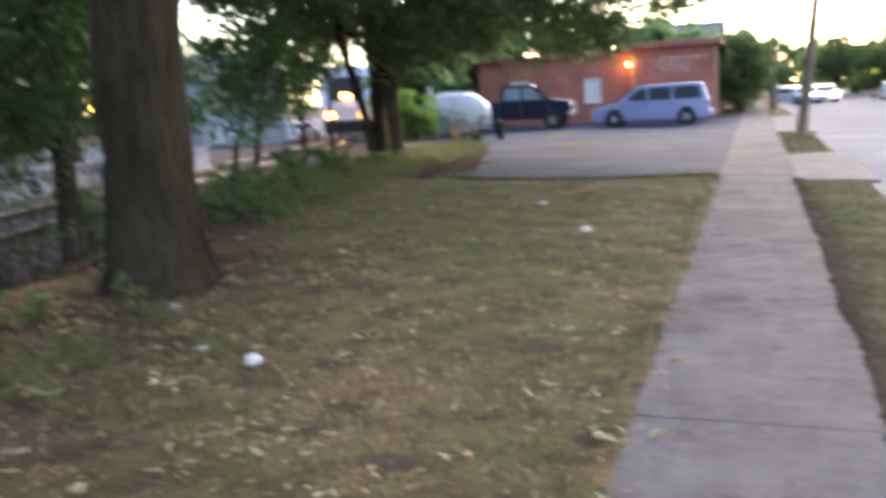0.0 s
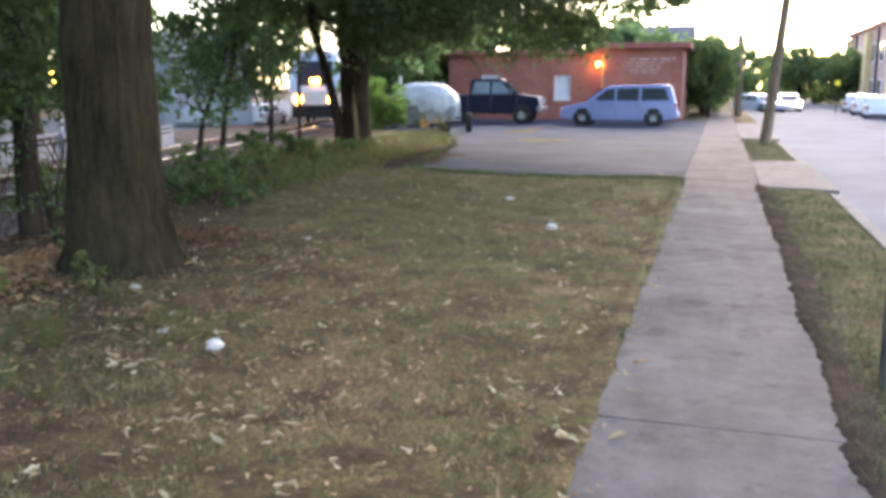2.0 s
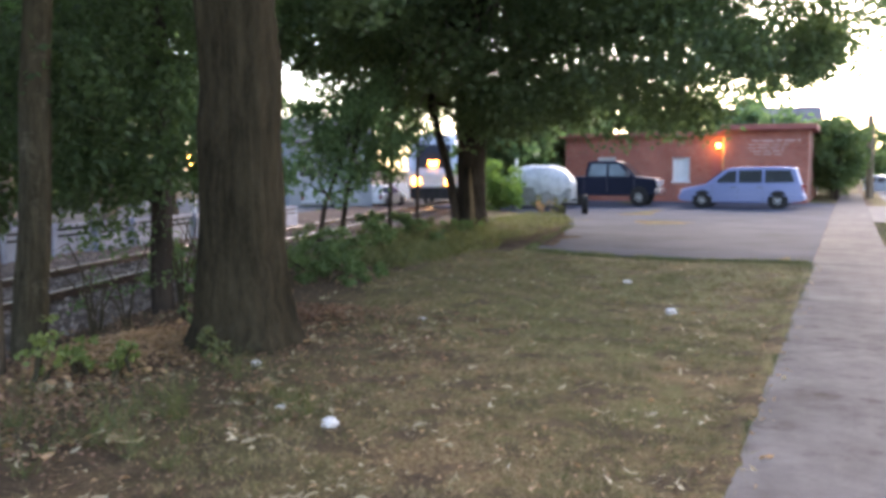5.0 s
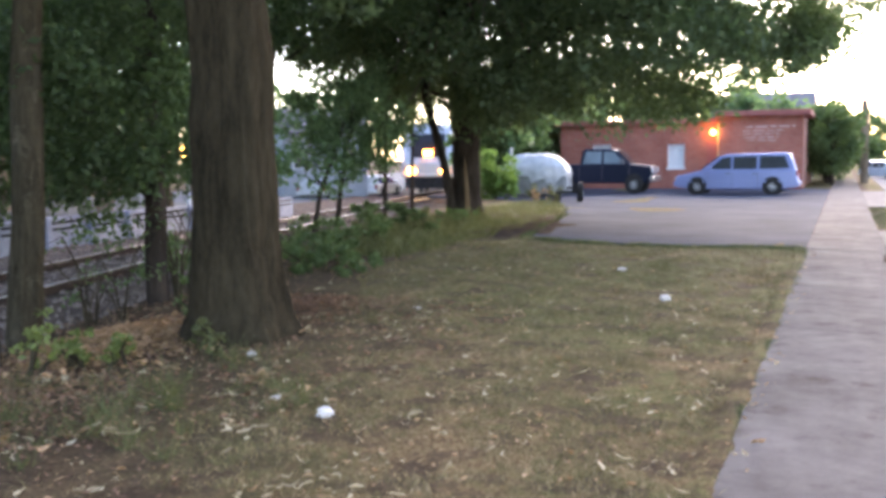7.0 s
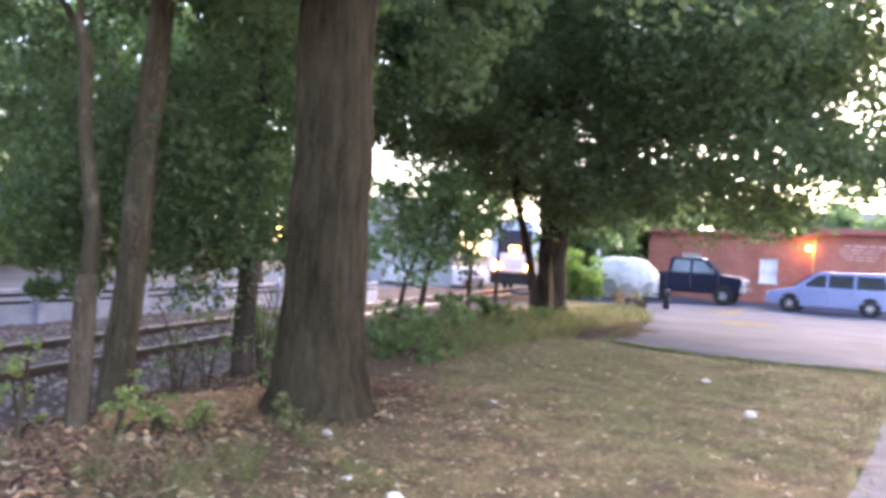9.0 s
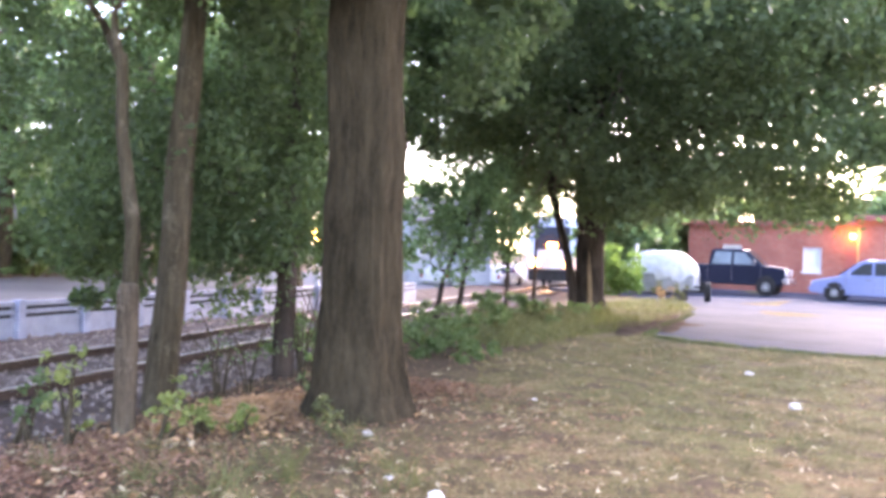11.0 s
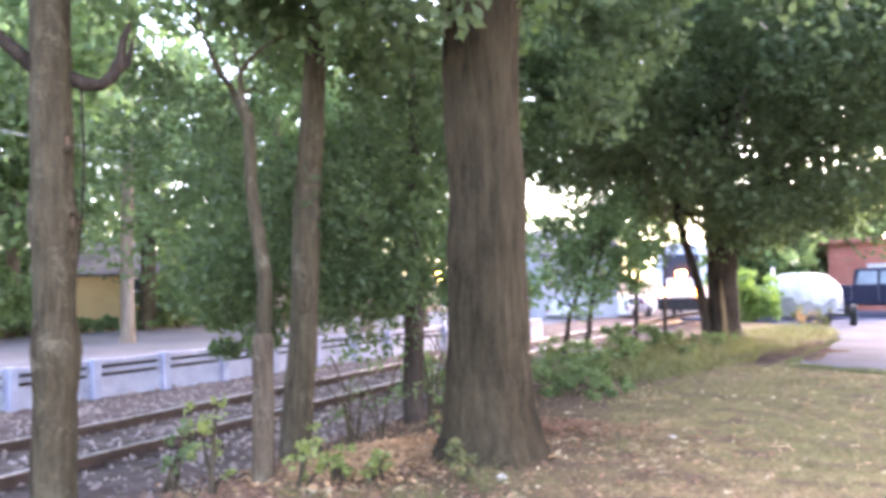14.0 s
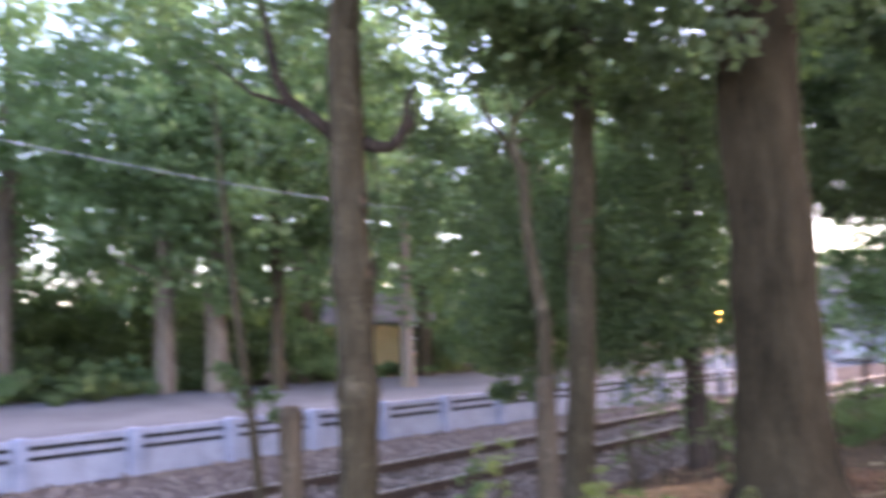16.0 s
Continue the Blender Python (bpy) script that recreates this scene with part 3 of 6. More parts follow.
bm = bmesh.new()
rows = []
for s in list(range(-30, 60, 2)) + [70, 90, 120, 160]:
    row = []
    for d, z in BED:
        q = TRACK + ALONG * s + ACROSS * d
        row.append(bm.verts.new((q.x, q.y, track_z(s) + z + 0.03 * noise.noise(Vector((q.x * 1.3, q.y * 1.3, 0))))))
    rows.append(row)
for a, b in zip(rows, rows[1:]):
    for k in range(5):
        bm.faces.new((a[k], a[k + 1], b[k + 1], b[k]))
bmesh.ops.recalc_face_normals(bm, faces=bm.faces[:])
ballast = part("ballast_bed", bm, BALLAST_BED)
tagged(ballast, "grey-brown stone ballast of the railway bed", "ballast", kind="structure")

rs = np.random.RandomState(3)
n = 9000
ss = rs.uniform(-9, 24, n) ** 1
dd = rs.uniform(-4.7, 2.3, n)
base = np.array([[0, 0, 1], [1, 0, 0], [0, 1, 0], [-1, 0, 0], [0, -1, 0], [0, 0, -1]], float)
tri = [(0, 1, 2), (0, 2, 3), (0, 3, 4), (0, 4, 1), (5, 2, 1), (5, 3, 2), (5, 4, 3), (5, 1, 4)]
sv, sf = [], []
for i in range(n):
    q = TRACK + ALONG * ss[i] + ACROSS * dd[i]
    r = rs.uniform(0.018, 0.05)
    pts = base * rs.uniform(0.5, 1.2, (6, 3)) * r
    th = rs.uniform(0, 6.28)
    c, s_ = math.cos(th), math.sin(th)
    x, yy = pts[:, 0] * c - pts[:, 1] * s_, pts[:, 0] * s_ + pts[:, 1] * c
    z = track_z(ss[i]) + bed_z(dd[i]) + 0.005 + r * 0.3
    sv += np.stack([x + q.x, yy + q.y, pts[:, 2] + z], 1).tolist()
    sf += [tuple(6 * i + k for k in t) for t in tri]
stones = raw("ballast_stones", sv, sf, STONE)
tagged(stones, "loose grey crushed stones between and beside the rails", "ballast", kind="stuff")

track = thing("railway_track", pose(0, 0, 0), "single railway track with rusty rails on wooden sleepers", "railway track", kind="structure")
for side in (-0.7525, 0.7525):
    bm = bmesh.new()
    prof = [(-0.07, -0.15), (0.07, -0.15), (0.065, -0.135), (0.012, -0.12), (0.010, -0.045), (0.036, -0.035), (0.036, -0.005), (-0.036, -0.005), (-0.036, -0.035), (-0.010, -0.045), (-0.012, -0.12), (-0.065, -0.135)]
    bh = bmesh.new()
    head = [(-0.034, -0.005), (0.034, -0.005), (0.030, 0.004), (-0.030, 0.004)]
    for bmx, pr in ((bm, prof), (bh, head)):
        prev = None
        for s in list(range(-40, 70, 4)) + [90, 160]:
            q = TRACK + ALONG * s
            ring = [bmx.verts.new((q.x + ACROSS.x * (side + d), q.y + ACROSS.y * (side + d), track_z(s) + 0.035 + z)) for d, z in pr]
            if prev:
                for k in range(len(pr)):
                    bmx.faces.new((prev[k], prev[(k + 1) % len(pr)], ring[(k + 1) % len(pr)], ring[k]))
            prev = ring
        bmesh.ops.recalc_face_normals(bmx, faces=bmx.faces[:])
    rail = part("rail", bm, RAIL_RUST, track)
    part("rail_head", bh, RAIL_TOP, rail, "shiny worn rail head")
tie_mesh = None
for k in range(120):
    s = -15 + 0.55 * k
    if tie_mesh is None:
        bm = bmesh.new()
        box(bm, -1.3, 1.3, -0.11, 0.11, -0.16, 0.0, 0.012)
        ob = part("sleeper", bm, TIE, track)
        tie_mesh = ob.data
    else:
        ob = new("sleeper", tie_mesh)
        ob.parent = track
    q = TRACK + ALONG * s
    ob.matrix_local = pose(q.x, q.y, track_z(s) - 0.085 + rnd.uniform(-0.012, 0.008), 0, 0, 16.9 + rnd.uniform(-1.5, 1.5))

# ---- guard rail ----
guard = thing("guard_rail", pose(0, 0, 0), "weathered white barrier with posts and dark slots along the street", "guard rail", kind="structure")
g0, gd = Vector((-13.35, 6.93, 0)), Vector((-0.215, 0.977, 0)).normalized()
shared = {}


def bay_piece(name, q, z, x0, x1, y0, y1, z0, z1, mat, turn):
    """One piece of the barrier; x across it, y along it."""
    if name not in shared:
        bm = bmesh.new()
        box(bm, x0, x1, y0, y1, z0, z1, 0.008)
        ob = part(name, bm, mat, guard)
        shared[name] = ob.data
    else:
        ob = new(name, shared[name])
        ob.parent = guard
    ob.matrix_local = pose(q.x, q.y, z, turn[0], turn[1], 12.4 + turn[2])
    return ob


for k in range(-9, 13):
    q = g0 + gd * (1.47 * k)
    z = track_z(q.y - 5) - 0.14
    tilt = (rnd.uniform(-0.8, 0.8), rnd.uniform(-1.0, 1.0), rnd.uniform(-2, 2))
    bay_piece("post", q, z, -0.06, 0.12, -0.075, 0.075, -0.3, 0.725, GUARD_PALE, tilt)
    flat = (0, 0, 0)
    bay_piece("top_beam", q, z, -0.06, 0.03, 0.086, 1.384, 0.615, 0.70, GUARD_POST, flat)
    bay_piece("middle_beam", q, z, -0.06, 0.03, 0.086, 1.384, 0.485, 0.555, GUARD_POST, flat)
    bay_piece("lower_panel", q, z, -0.06, 0.03, 0.086, 1.384, -0.2, 0.425, GUARD_POST, flat)
    # added dark strip behind the slots; stands in for the shade in them
    bay_piece("slot_shade", q, z, -0.12, -0.065, 0.086, 1.384, 0.40, 0.64, DARK_METAL, flat)


# ---- trees ----
def make_tree(name, base, pts, radii, limbs, clumps, per, leaf, bark, leafmat, label, seed, sides=18, wobble=0.05, lobes=0.0, droop=0.25, group="", bark_depth=0.0):
    """pts: the trunk's line from its base; limbs: (start height fraction, end offset, radius)."""
    r = random.Random(seed)
    t = thing(name, pose(*base), label, "tree", group)
    bm = bmesh.new()
    fine_pts, fine_rad = [], []
    for i in range(len(pts) - 1):
        for k in range(4):
            u = k / 4
            fine_pts.append(Vector(pts[i]).lerp(Vector(pts[i + 1]), u) + Vector((r.uniform(-1, 1), r.uniform(-1, 1), 0)) * radii[i] * 0.06 * min(1.0, (Vector(pts[i + 1]) - Vector(pts[i])).length * 0.6))
            fine_rad.append(radii[i] + (radii[i + 1] - radii[i]) * u)
    fine_pts.append(Vector(pts[-1]))
    fine_rad.append(radii[-1])
    if bark_depth:
        bark_tube(bm, fine_pts, fine_rad, sides, lobes, bark_depth, r)
    else:
        tube(bm, fine_pts, fine_rad, sides, wobble, r, lobes)
    part("trunk", bm, bark, t, smooth=True)
    for start, end, rad in limbs:
        a = Vector(start)
        b = Vector(end)
        bm = bmesh.new()
        pp, rr = [], []
        sag = Vector((r.uniform(-0.3, 0.3), r.uniform(-0.3, 0.3), 0.25 * (b - a).length * r.uniform(-0.3, 0.6)))
        for k in range(8):
            u = k / 7
            pp.append(a.lerp(b, u) + sag * math.sin(u * math.pi) + Vector((r.gauss(0, 1), r.gauss(0, 1), r.gauss(0, 1))) * rad * 0.3 * (u > 0))
            rr.append(rad * (1 - 0.8 * u))
        tube(bm, pp, rr, 8, 0.1, r)
        for _ in range(3):
            k = r.randrange(2, 7)
            d = Vector((r.gauss(0, 1), r.gauss(0, 1), r.gauss(0.2, 0.6))).normalized() * (b - a).length * 0.35
            tube(bm, [pp[k], pp[k] + d * 0.5 + Vector((0, 0, 0.08)), pp[k] + d], [rr[k] * 0.5, rr[k] * 0.35, rr[k] * 0.12], 5, 0.1, r)
        part("limb", bm, bark, t, smooth=True)
    if clumps:
        foliage("crown", clumps, per, leaf, leafmat, t, seed, droop)
    return t


def limbs_to(r, count, trunk_pts, zmin, clumps, rad):
    out = []
    for _ in range(count):
        c = r.choice(clumps)
        z = min(max(zmin, c[2] - r.uniform(0.5, 2.5)), trunk_pts[-1][2] - 0.2)
        a = None
        for p, q in zip(trunk_pts, trunk_pts[1:]):
            if p[2] <= z <= q[2]:
                a = Vector(p).lerp(Vector(q), (z - p[2]) / (q[2] - p[2]))
        out.append((a or Vector(trunk_pts[-1]), c[:3], rad * r.uniform(0.6, 1.1)))
    return out


# the great oak by the lawn
r = random.Random(11)
pts = [(0, 0, -0.4), (0, 0, 0.0), (0.0, 0.0, 0.25), (0.0, 0, 0.7), (-0.01, 0, 1.6), (-0.02, 0.0, 3.2), (0.0, 0, 5.5), (0.05, 0.05, 9.0), (0.1, 0.1, 13.0)]
rad = [0.66, 0.58, 0.48, 0.41, 0.375, 0.36, 0.36, 0.28, 0.12]
cl = envelope(r, 215, (0.3, 0.3, 8.8), (6.4, 6.6, 4.6), 0.6, 1.3, lambda x, y: 4.9)
cl += [(-0.9, -0.2, 4.2, 0.6), (-1.4, 0.6, 4.0, 0.8), (0.1, -0.9, 4.3, 0.6), (-0.5, -1.1, 4.6, 0.7), (1.6, -0.6, 4.5, 0.7)]
cl += [(r.uniform(-1.3, 0.3), r.uniform(2.6, 4.2), r.uniform(3.7, 6.3), r.uniform(0.4, 0.65)) for _ in range(11)]
make_tree("oak_tree", (-5.22, 6.72, 0), pts, rad, limbs_to(r, 9, pts, 4.6, cl, 0.12), cl, 240, 0.14, BARK_OAK, LEAF_DARK, "great oak with furrowed bark and a flared foot", 11, 110, 0.05, 0.045, bark_depth=0.022)

# the second oak, split low down, at the edge of the parking lot
r = random.Random(12)
pts = [(0, 0, -0.4), (0, 0, 0.0), (0, 0, 0.5), (-0.02, 0, 1.4), (-0.05, 0, 3.2), (0.0, 0, 5.5), (0.1, 0.1, 9.0), (0.1, 0.2, 12.5)]
rad = [0.64, 0.53, 0.41, 0.385, 0.40, 0.41, 0.31, 0.12]
cl = envelope(r, 720, (2.7, 0.0, 7.4), (8.4, 7.8, 5.4), 0.7, 1.35, lambda x, y: 2.75 + 0.007 * ((x - 2.0) ** 2 + y * y))
lb = limbs_to(r, 12, pts, 3.3, cl, 0.14)
cl += [(r.uniform(6.6, 9.0), r.uniform(-0.6, 1.6), r.uniform(3.9, 5.0), r.uniform(0.6, 0.9)) for _ in range(14)]
oak_b = make_tree("oak_tree", (-9.70, 22.9, 0), pts, rad, lb, cl, 270, 0.165, BARK_DARK, LEAF_DARK, "dark broad oak with a low drooping crown and a split base", 12, 72, 0.05, 0.06, bark_depth=0.02)
bm = bmesh.new()
tube(bm, [(0.22, 0, -0.3), (0.17, 0, 0.6), (-0.03, 0, 1.6), (-0.55, 0.1, 3.2), (-0.95, 0.2, 5.2)], [0.17, 0.13, 0.12, 0.115, 0.09], 12, 0.08, r)
t = thing("thin_tree", pose(-10.22, 22.5, 0), "thin dark trunk close beside the broad oak", "tree")
part("trunk", bm, BARK_DARK, t, smooth=True)
bm = bmesh.new()
tube(bm, [(-9.52, 22.45, -0.2), (-9.5, 22.42, 0.5), (-9.56, 22.44, 1.3), (-9.58, 22.46, 1.7)], [0.09, 0.07, 0.05, 0.01], 8, 0.15, r)
t = part("split_bark", bm, SPLIT_WOOD)
tagged(t, "pale strip of split wood at the foot of the oak", "split wood")

# dead hooked twigs hanging under its crown
r = random.Random(92)
for k in range(12):
    x0, y0, z0 = r.uniform(-1.8, 2.4), r.uniform(-3.0, -1.0), r.uniform(4.6, 6.6)
    dx, drop = r.uniform(-0.8, 1.2), r.uniform(1.2, 2.2)
    bm = bmesh.new()
    pp = [(x0 + dx * u + 0.35 * math.sin(u * 3 + k), y0 - 0.3 * u, z0 - drop * math.sin(u * 1.9)) for u in (0, 0.2, 0.4, 0.6, 0.8, 1.0)]
    tube(bm, pp, [0.035, 0.03, 0.026, 0.022, 0.016, 0.008], 6, 0.1, r)
    part("dead_twig", bm, BARK_PALE, oak_b, "bare pale hanging twig")

# the scarred tree beside the track
r = random.Random(13)
pts = [(0, 0, -0.4), (0, 0, 0), (0.01, 0.0, 0.8), (0.015, 0.0, 1.2), (0.01, 0.0, 1.5), (0, 0, 2.0), (-0.01, -0.01, 2.28), (-0.01, -0.01, 2.6), (-0.02, -0.02, 3.3), (-0.02, -0.03, 4.3), (0.1, 0, 7.5), (0.2, 0.1, 10.0)]
rad = [0.21, 0.185, 0.172, 0.205, 0.172, 0.175, 0.20, 0.165, 0.165, 0.15, 0.12, 0.05]
cl = envelope(r, 44, (-0.4, -0.6, 7.2), (4.0, 4.0, 3.2), 0.5, 1.0, lambda x, y: 4.2)
lb = limbs_to(r, 5, pts, 4.2, cl, 0.06)
t = hooked = make_tree("maple_tree", (-7.23, 3.41, -0.02), pts, rad, lb, cl, 190, 0.125, BARK_THIN, LEAF_MID, "slender maple with scarred knotty bark and crooked limbs", 13, 56, 0.09, 0.06, bark_depth=0.009)
bm = bmesh.new()
tube(bm, [(0.03, 0.08, 3.52), (0.1, 0.22, 3.46), (0.16, 0.34, 3.46), (0.2, 0.42, 3.54), (0.225, 0.48, 3.70), (0.235, 0.50, 3.88), (0.26, 0.56, 4.05)], [0.075, 0.062, 0.058, 0.055, 0.045, 0.036, 0.015], 10, 0.1, r)
tube(bm, [(0.2, 0.42, 3.54), (0.25, 0.53, 3.66), (0.28, 0.58, 3.92)], [0.04, 0.03, 0.01], 8, 0.1, r)
part("limb", bm, BARK_DARK, t, "hooked dark side limb", True)
bm = bmesh.new()
tube(bm, [(-0.03, -0.06, 3.5), (-0.14, -0.28, 3.72), (-0.24, -0.51, 3.92), (-0.28, -0.61, 4.15), (-0.30, -0.65, 4.45), (-0.35, -0.75, 5.0)], [0.075, 0.062, 0.055, 0.048, 0.04, 0.02], 10, 0.1, r)
tube(bm, [(-0.20, -0.42, 3.84), (-0.40, -0.80, 3.98), (-0.55, -1.15, 4.3)], [0.03, 0.022, 0.008], 8, 0.1, r)
part("limb", bm, BARK_DARK, t, "dark side limb bent upwards", True)
bm = bmesh.new()
tube(bm, [(-0.06, -0.12, 3.6), (-0.08, -0.15, 4.0), (-0.07, -0.17, 4.6)], [0.028, 0.024, 0.014], 8, 0.1, r)
part("limb", bm, BARK_DARK, t, "thin upright shoot", True)
bm = bmesh.new()
tube(bm, [(0.08, 0.2, 3.46), (0.09, 0.22, 2.8), (0.08, 0.2, 2.3), (0.06, 0.17, 1.9)], [0.012, 0.011, 0.009, 0.006], 6, 0.1, r)
part("hanging_vine", bm, BARK_DARK, t)
for z, a, size in ((2.27, 0.95, 0.085), (2.94, 0.68, 0.065), (1.35, -0.6, 0.07), (1.05, 2.0, 0.07)):
    bm = bmesh.new()
    out = Vector((math.cos(a - 0.5), math.sin(a - 0.5), 0))
    flat = Vector((-out.y, out.x, 0))
    at = out * 0.165 + Vector((0, 0, z))
    ring = [at + flat * (size * 0.75 * math.cos(k * math.pi / 6)) + Vector((0, 0, size * 1.15 * math.sin(k * math.pi / 6))) + out * r.uniform(-0.006, 0.006) for k in range(13)]
    tube(bm, ring, [size * 0.42] * 13, 8, 0.25, r)
    knot = part("knot", bm, BARK_THIN, t, "swollen rim of an old branch scar", True)
    bm = bmesh.new()
    bmesh.ops.create_icosphere(bm, subdivisions=2, radius=size * 0.7)
    for v in bm.verts:
        v.co = at + Vector((v.co.x * 0.8, v.co.y * 0.8, v.co.z * 1.3)) * r.uniform(0.88, 1.12) - out * 0.02
    part("scar", bm, SCAR_WOOD, knot, "pale bare wood in the scar", True)

# the leaning tree and the crooked one behind the posts
r = random.Random(14)
pts = [(0, 0, -0.4), (0, 0, 0), (0.06, 0.08, 1.2), (0.11, 0.1, 2.4), (0.2, 0.16, 4.2), (0.35, 0.3, 7.0), (0.5, 0.4, 9.5)]
rad = [0.19, 0.165, 0.145, 0.145, 0.11, 0.10, 0.04]
cl = envelope(r, 44, (-0.2, 0.6, 7.0), (3.8, 3.8, 3.0), 0.5, 1.0, lambda x, y: 4.2)
cl += [(r.uniform(0.2, 1.4), r.uniform(-2.1, -0.4), r.uniform(4.3, 5.0), r.uniform(0.2, 0.34)) for _ in range(11)]
make_tree("maple_tree", (-7.24, 5.98, -0.04), pts, rad, limbs_to(r, 6, pts, 4.3, cl, 0.05), cl, 190, 0.125, BARK_THIN, LEAF_MID, "slender leaning maple with grey-brown bark", 14, 52, 0.08, 0.06, bark_depth=0.008)
r = random.Random(15)
pts = [(0, 0, -0.3), (0, 0, 0.2), (0.03, 0.02, 1.1), (0.04, 0.04, 1.75), (-0.06, -0.04, 2.6), (-0.07, -0.05, 3.2), (-0.07, -0.05, 3.35)]
rad = [0.10, 0.085, 0.075, 0.07, 0.06, 0.056, 0.045]
cl = envelope(r, 30, (-0.3, 0.2, 5.2), (2.2, 2.2, 1.4), 0.4, 0.8)
make_tree("crooked_sapling_tree", (-6.75, 5.16, 0), pts, rad, [((-0.07, -0.05, 3.22), (-0.32, -0.45, 4.3), 0.05), ((-0.07, -0.05, 3.22), (0.16, 0.30, 4.15), 0.045)], cl, 150, 0.12, BARK_THIN, LEAF_MID, "thin crooked forked young tree", 15, 12, 0.1)

# dense young tree behind the oak, whose leaves hang over the track
r = random.Random(16)
pts = [(0, 0, -0.3), (0, 0, 0.3), (0.03, 0, 1.3), (0, 0.1, 3.0), (0, 0, 5.5)]
rad = [0.15, 0.14, 0.13, 0.10, 0.03]
cl = envelope(r, 170, (-1.2, -0.5, 3.4), (2.7, 2.9, 2.6), 0.35, 0.8, lambda x, y: 1.05)
cl = [c for c in cl if r.random() < (1.0 if c[2] < 3.3 else 0.55)]
cl += [(0.27, -1.7, 1.55, 0.4), (0.45, -1.55, 1.75, 0.4), (0.6, -1.3, 1.7, 0.4), (0.85, -1.1, 1.6, 0.35), (1.0, -0.95, 1.9, 0.35), (0.75, -1.2, 2.2, 0.45), (0.1, -1.9, 2.0, 0.45), (1.05, -0.85, 2.4, 0.4)]
cl += [(-1.9, -1.6, 1.35, 0.35), (-1.6, -1.2, 1.0, 0.3), (-2.1, -1.4, 0.9, 0.22), (-1.0, -0.6, 1.4, 0.4)]
make_tree("young_tree", (-7.74, 8.36, -0.03), pts, rad, limbs_to(r, 6, pts, 1.2, cl, 0.04), cl, 300, 0.092, BARK_DARK, LEAF_SHADE, "dense young tree with low hanging leaves", 16, 12, 0.1)

# a leaning sapling behind the fence posts, with a few low leaves
r = random.Random(17)
pts = [(0, 0, -0.3), (0, 0, 0.1), (-0.04, -0.09, 1.0), (-0.10, -0.22, 2.2), (-0.14, -0.34, 3.4), (-0.18, -0.42, 4.6)]
cl = [(-0.08, -0.25, 1.35, 0.17), (-0.05, -0.1, 1.15, 0.14), (0.0, 0.08, 1.2, 0.14), (-0.12, -0.35, 1.5, 0.15), (0.03, 0.15, 1.0, 0.1)]
cl += [(r.uniform(-0.8, 0.6), r.uniform(-0.9, 0.7), r.uniform(3.6, 5.2), r.uniform(0.25, 0.45)) for _ in range(14)]
make_tree("sapling", (-8.9, 3.12, -0.10), pts, [0.065, 0.055, 0.05, 0.042, 0.03, 0.01], [((-0.03, -0.06, 1.0), (-0.12, -0.35, 1.3), 0.012), ((-0.02, -0.04, 0.7), (0.03, 0.2, 0.85), 0.01)], cl, 34, 0.10, BARK_THIN, LEAF_SHADE, "thin leaning sapling with a few low leaves", 17, 10, 0.1)

# thin stems with leafy tops further along the track
for k, (x, y, h, lean, low, wide, n_cl) in enumerate(((-10.6, 17.3, 3.0, 0.35, 0.9, 1.6, 34), (-11.0, 17.0, 2.6, 0.6, 0.9, 1.6, 34), (-11.0, 15.0, 6.6, 0.6, 2.95, 2.7, 130), (-11.6, 21.5, 5.6, 0.1, 3.1, 2.0, 60), (-13.1, 26.2, 5.4, 0.05, 3.0, 1.8, 50), (-10.2, 13.2, 6.2, 0.4, 3.9, 2.3, 90), (-8.4, 11.0, 2.2, -0.3, 0.5, 1.1, 34))):
    r = random.Random(30 + k)
    pts = [(0, 0, -0.3), (0, 0, 0.2), (lean * 0.4 + r.uniform(-0.08, 0.08), 0, h * 0.4), (lean + r.uniform(-0.1, 0.1), 0.1, h * 0.75), (lean * 1.3, 0.1, h)]
    slim = 0.75 if h > 6 else 0.6
    rad = [0.13 * slim, 0.11 * slim, 0.09 * slim, 0.06 * slim, 0.03 * slim]
    cl = envelope(r, n_cl, (lean, 0.0, max(h * 0.9, low + 0.9)), (wide, wide, wide * 0.85), 0.3, 0.6, lambda x, y: low)
    make_tree("young_tree", (x, y, -0.1), pts, rad, limbs_to(r, 4, pts, 1.2, cl, 0.025), cl, 95 if h < 6 else 130, 0.125, BARK_DARK, LEAF_LIGHT if k in (0, 1, 6) else LEAF_SHADE, "thin young tree in the thicket beside the track", 40 + k, 10, 0.1, group="thicket trees")


def shrub(name, base, radii, count, per, leaf, leafmat, label, seed, stems=5):
    r = random.Random(seed)
    t = thing(name, pose(*base), label, "shrub")
    cl = envelope(r, count, (0, 0, radii[2] * 0.9), radii, min(radii) * 0.25, min(radii) * 0.45, lambda x, y: 0.05)
    bm = bmesh.new()
    for _ in range(stems):
        c = r.choice(cl)
        tube(bm, [(r.uniform(-0.1, 0.1), r.uniform(-0.1, 0.1), -0.15), (c[0] * 0.5, c[1] * 0.5, c[2] * 0.6), c[:3]], [0.022, 0.016, 0.006], 6, 0.1, r)
    part("stem", bm, BARK_THIN, t)
    foliage("leaves", cl, per, leaf, leafmat, t, seed, 0.1)
    return t


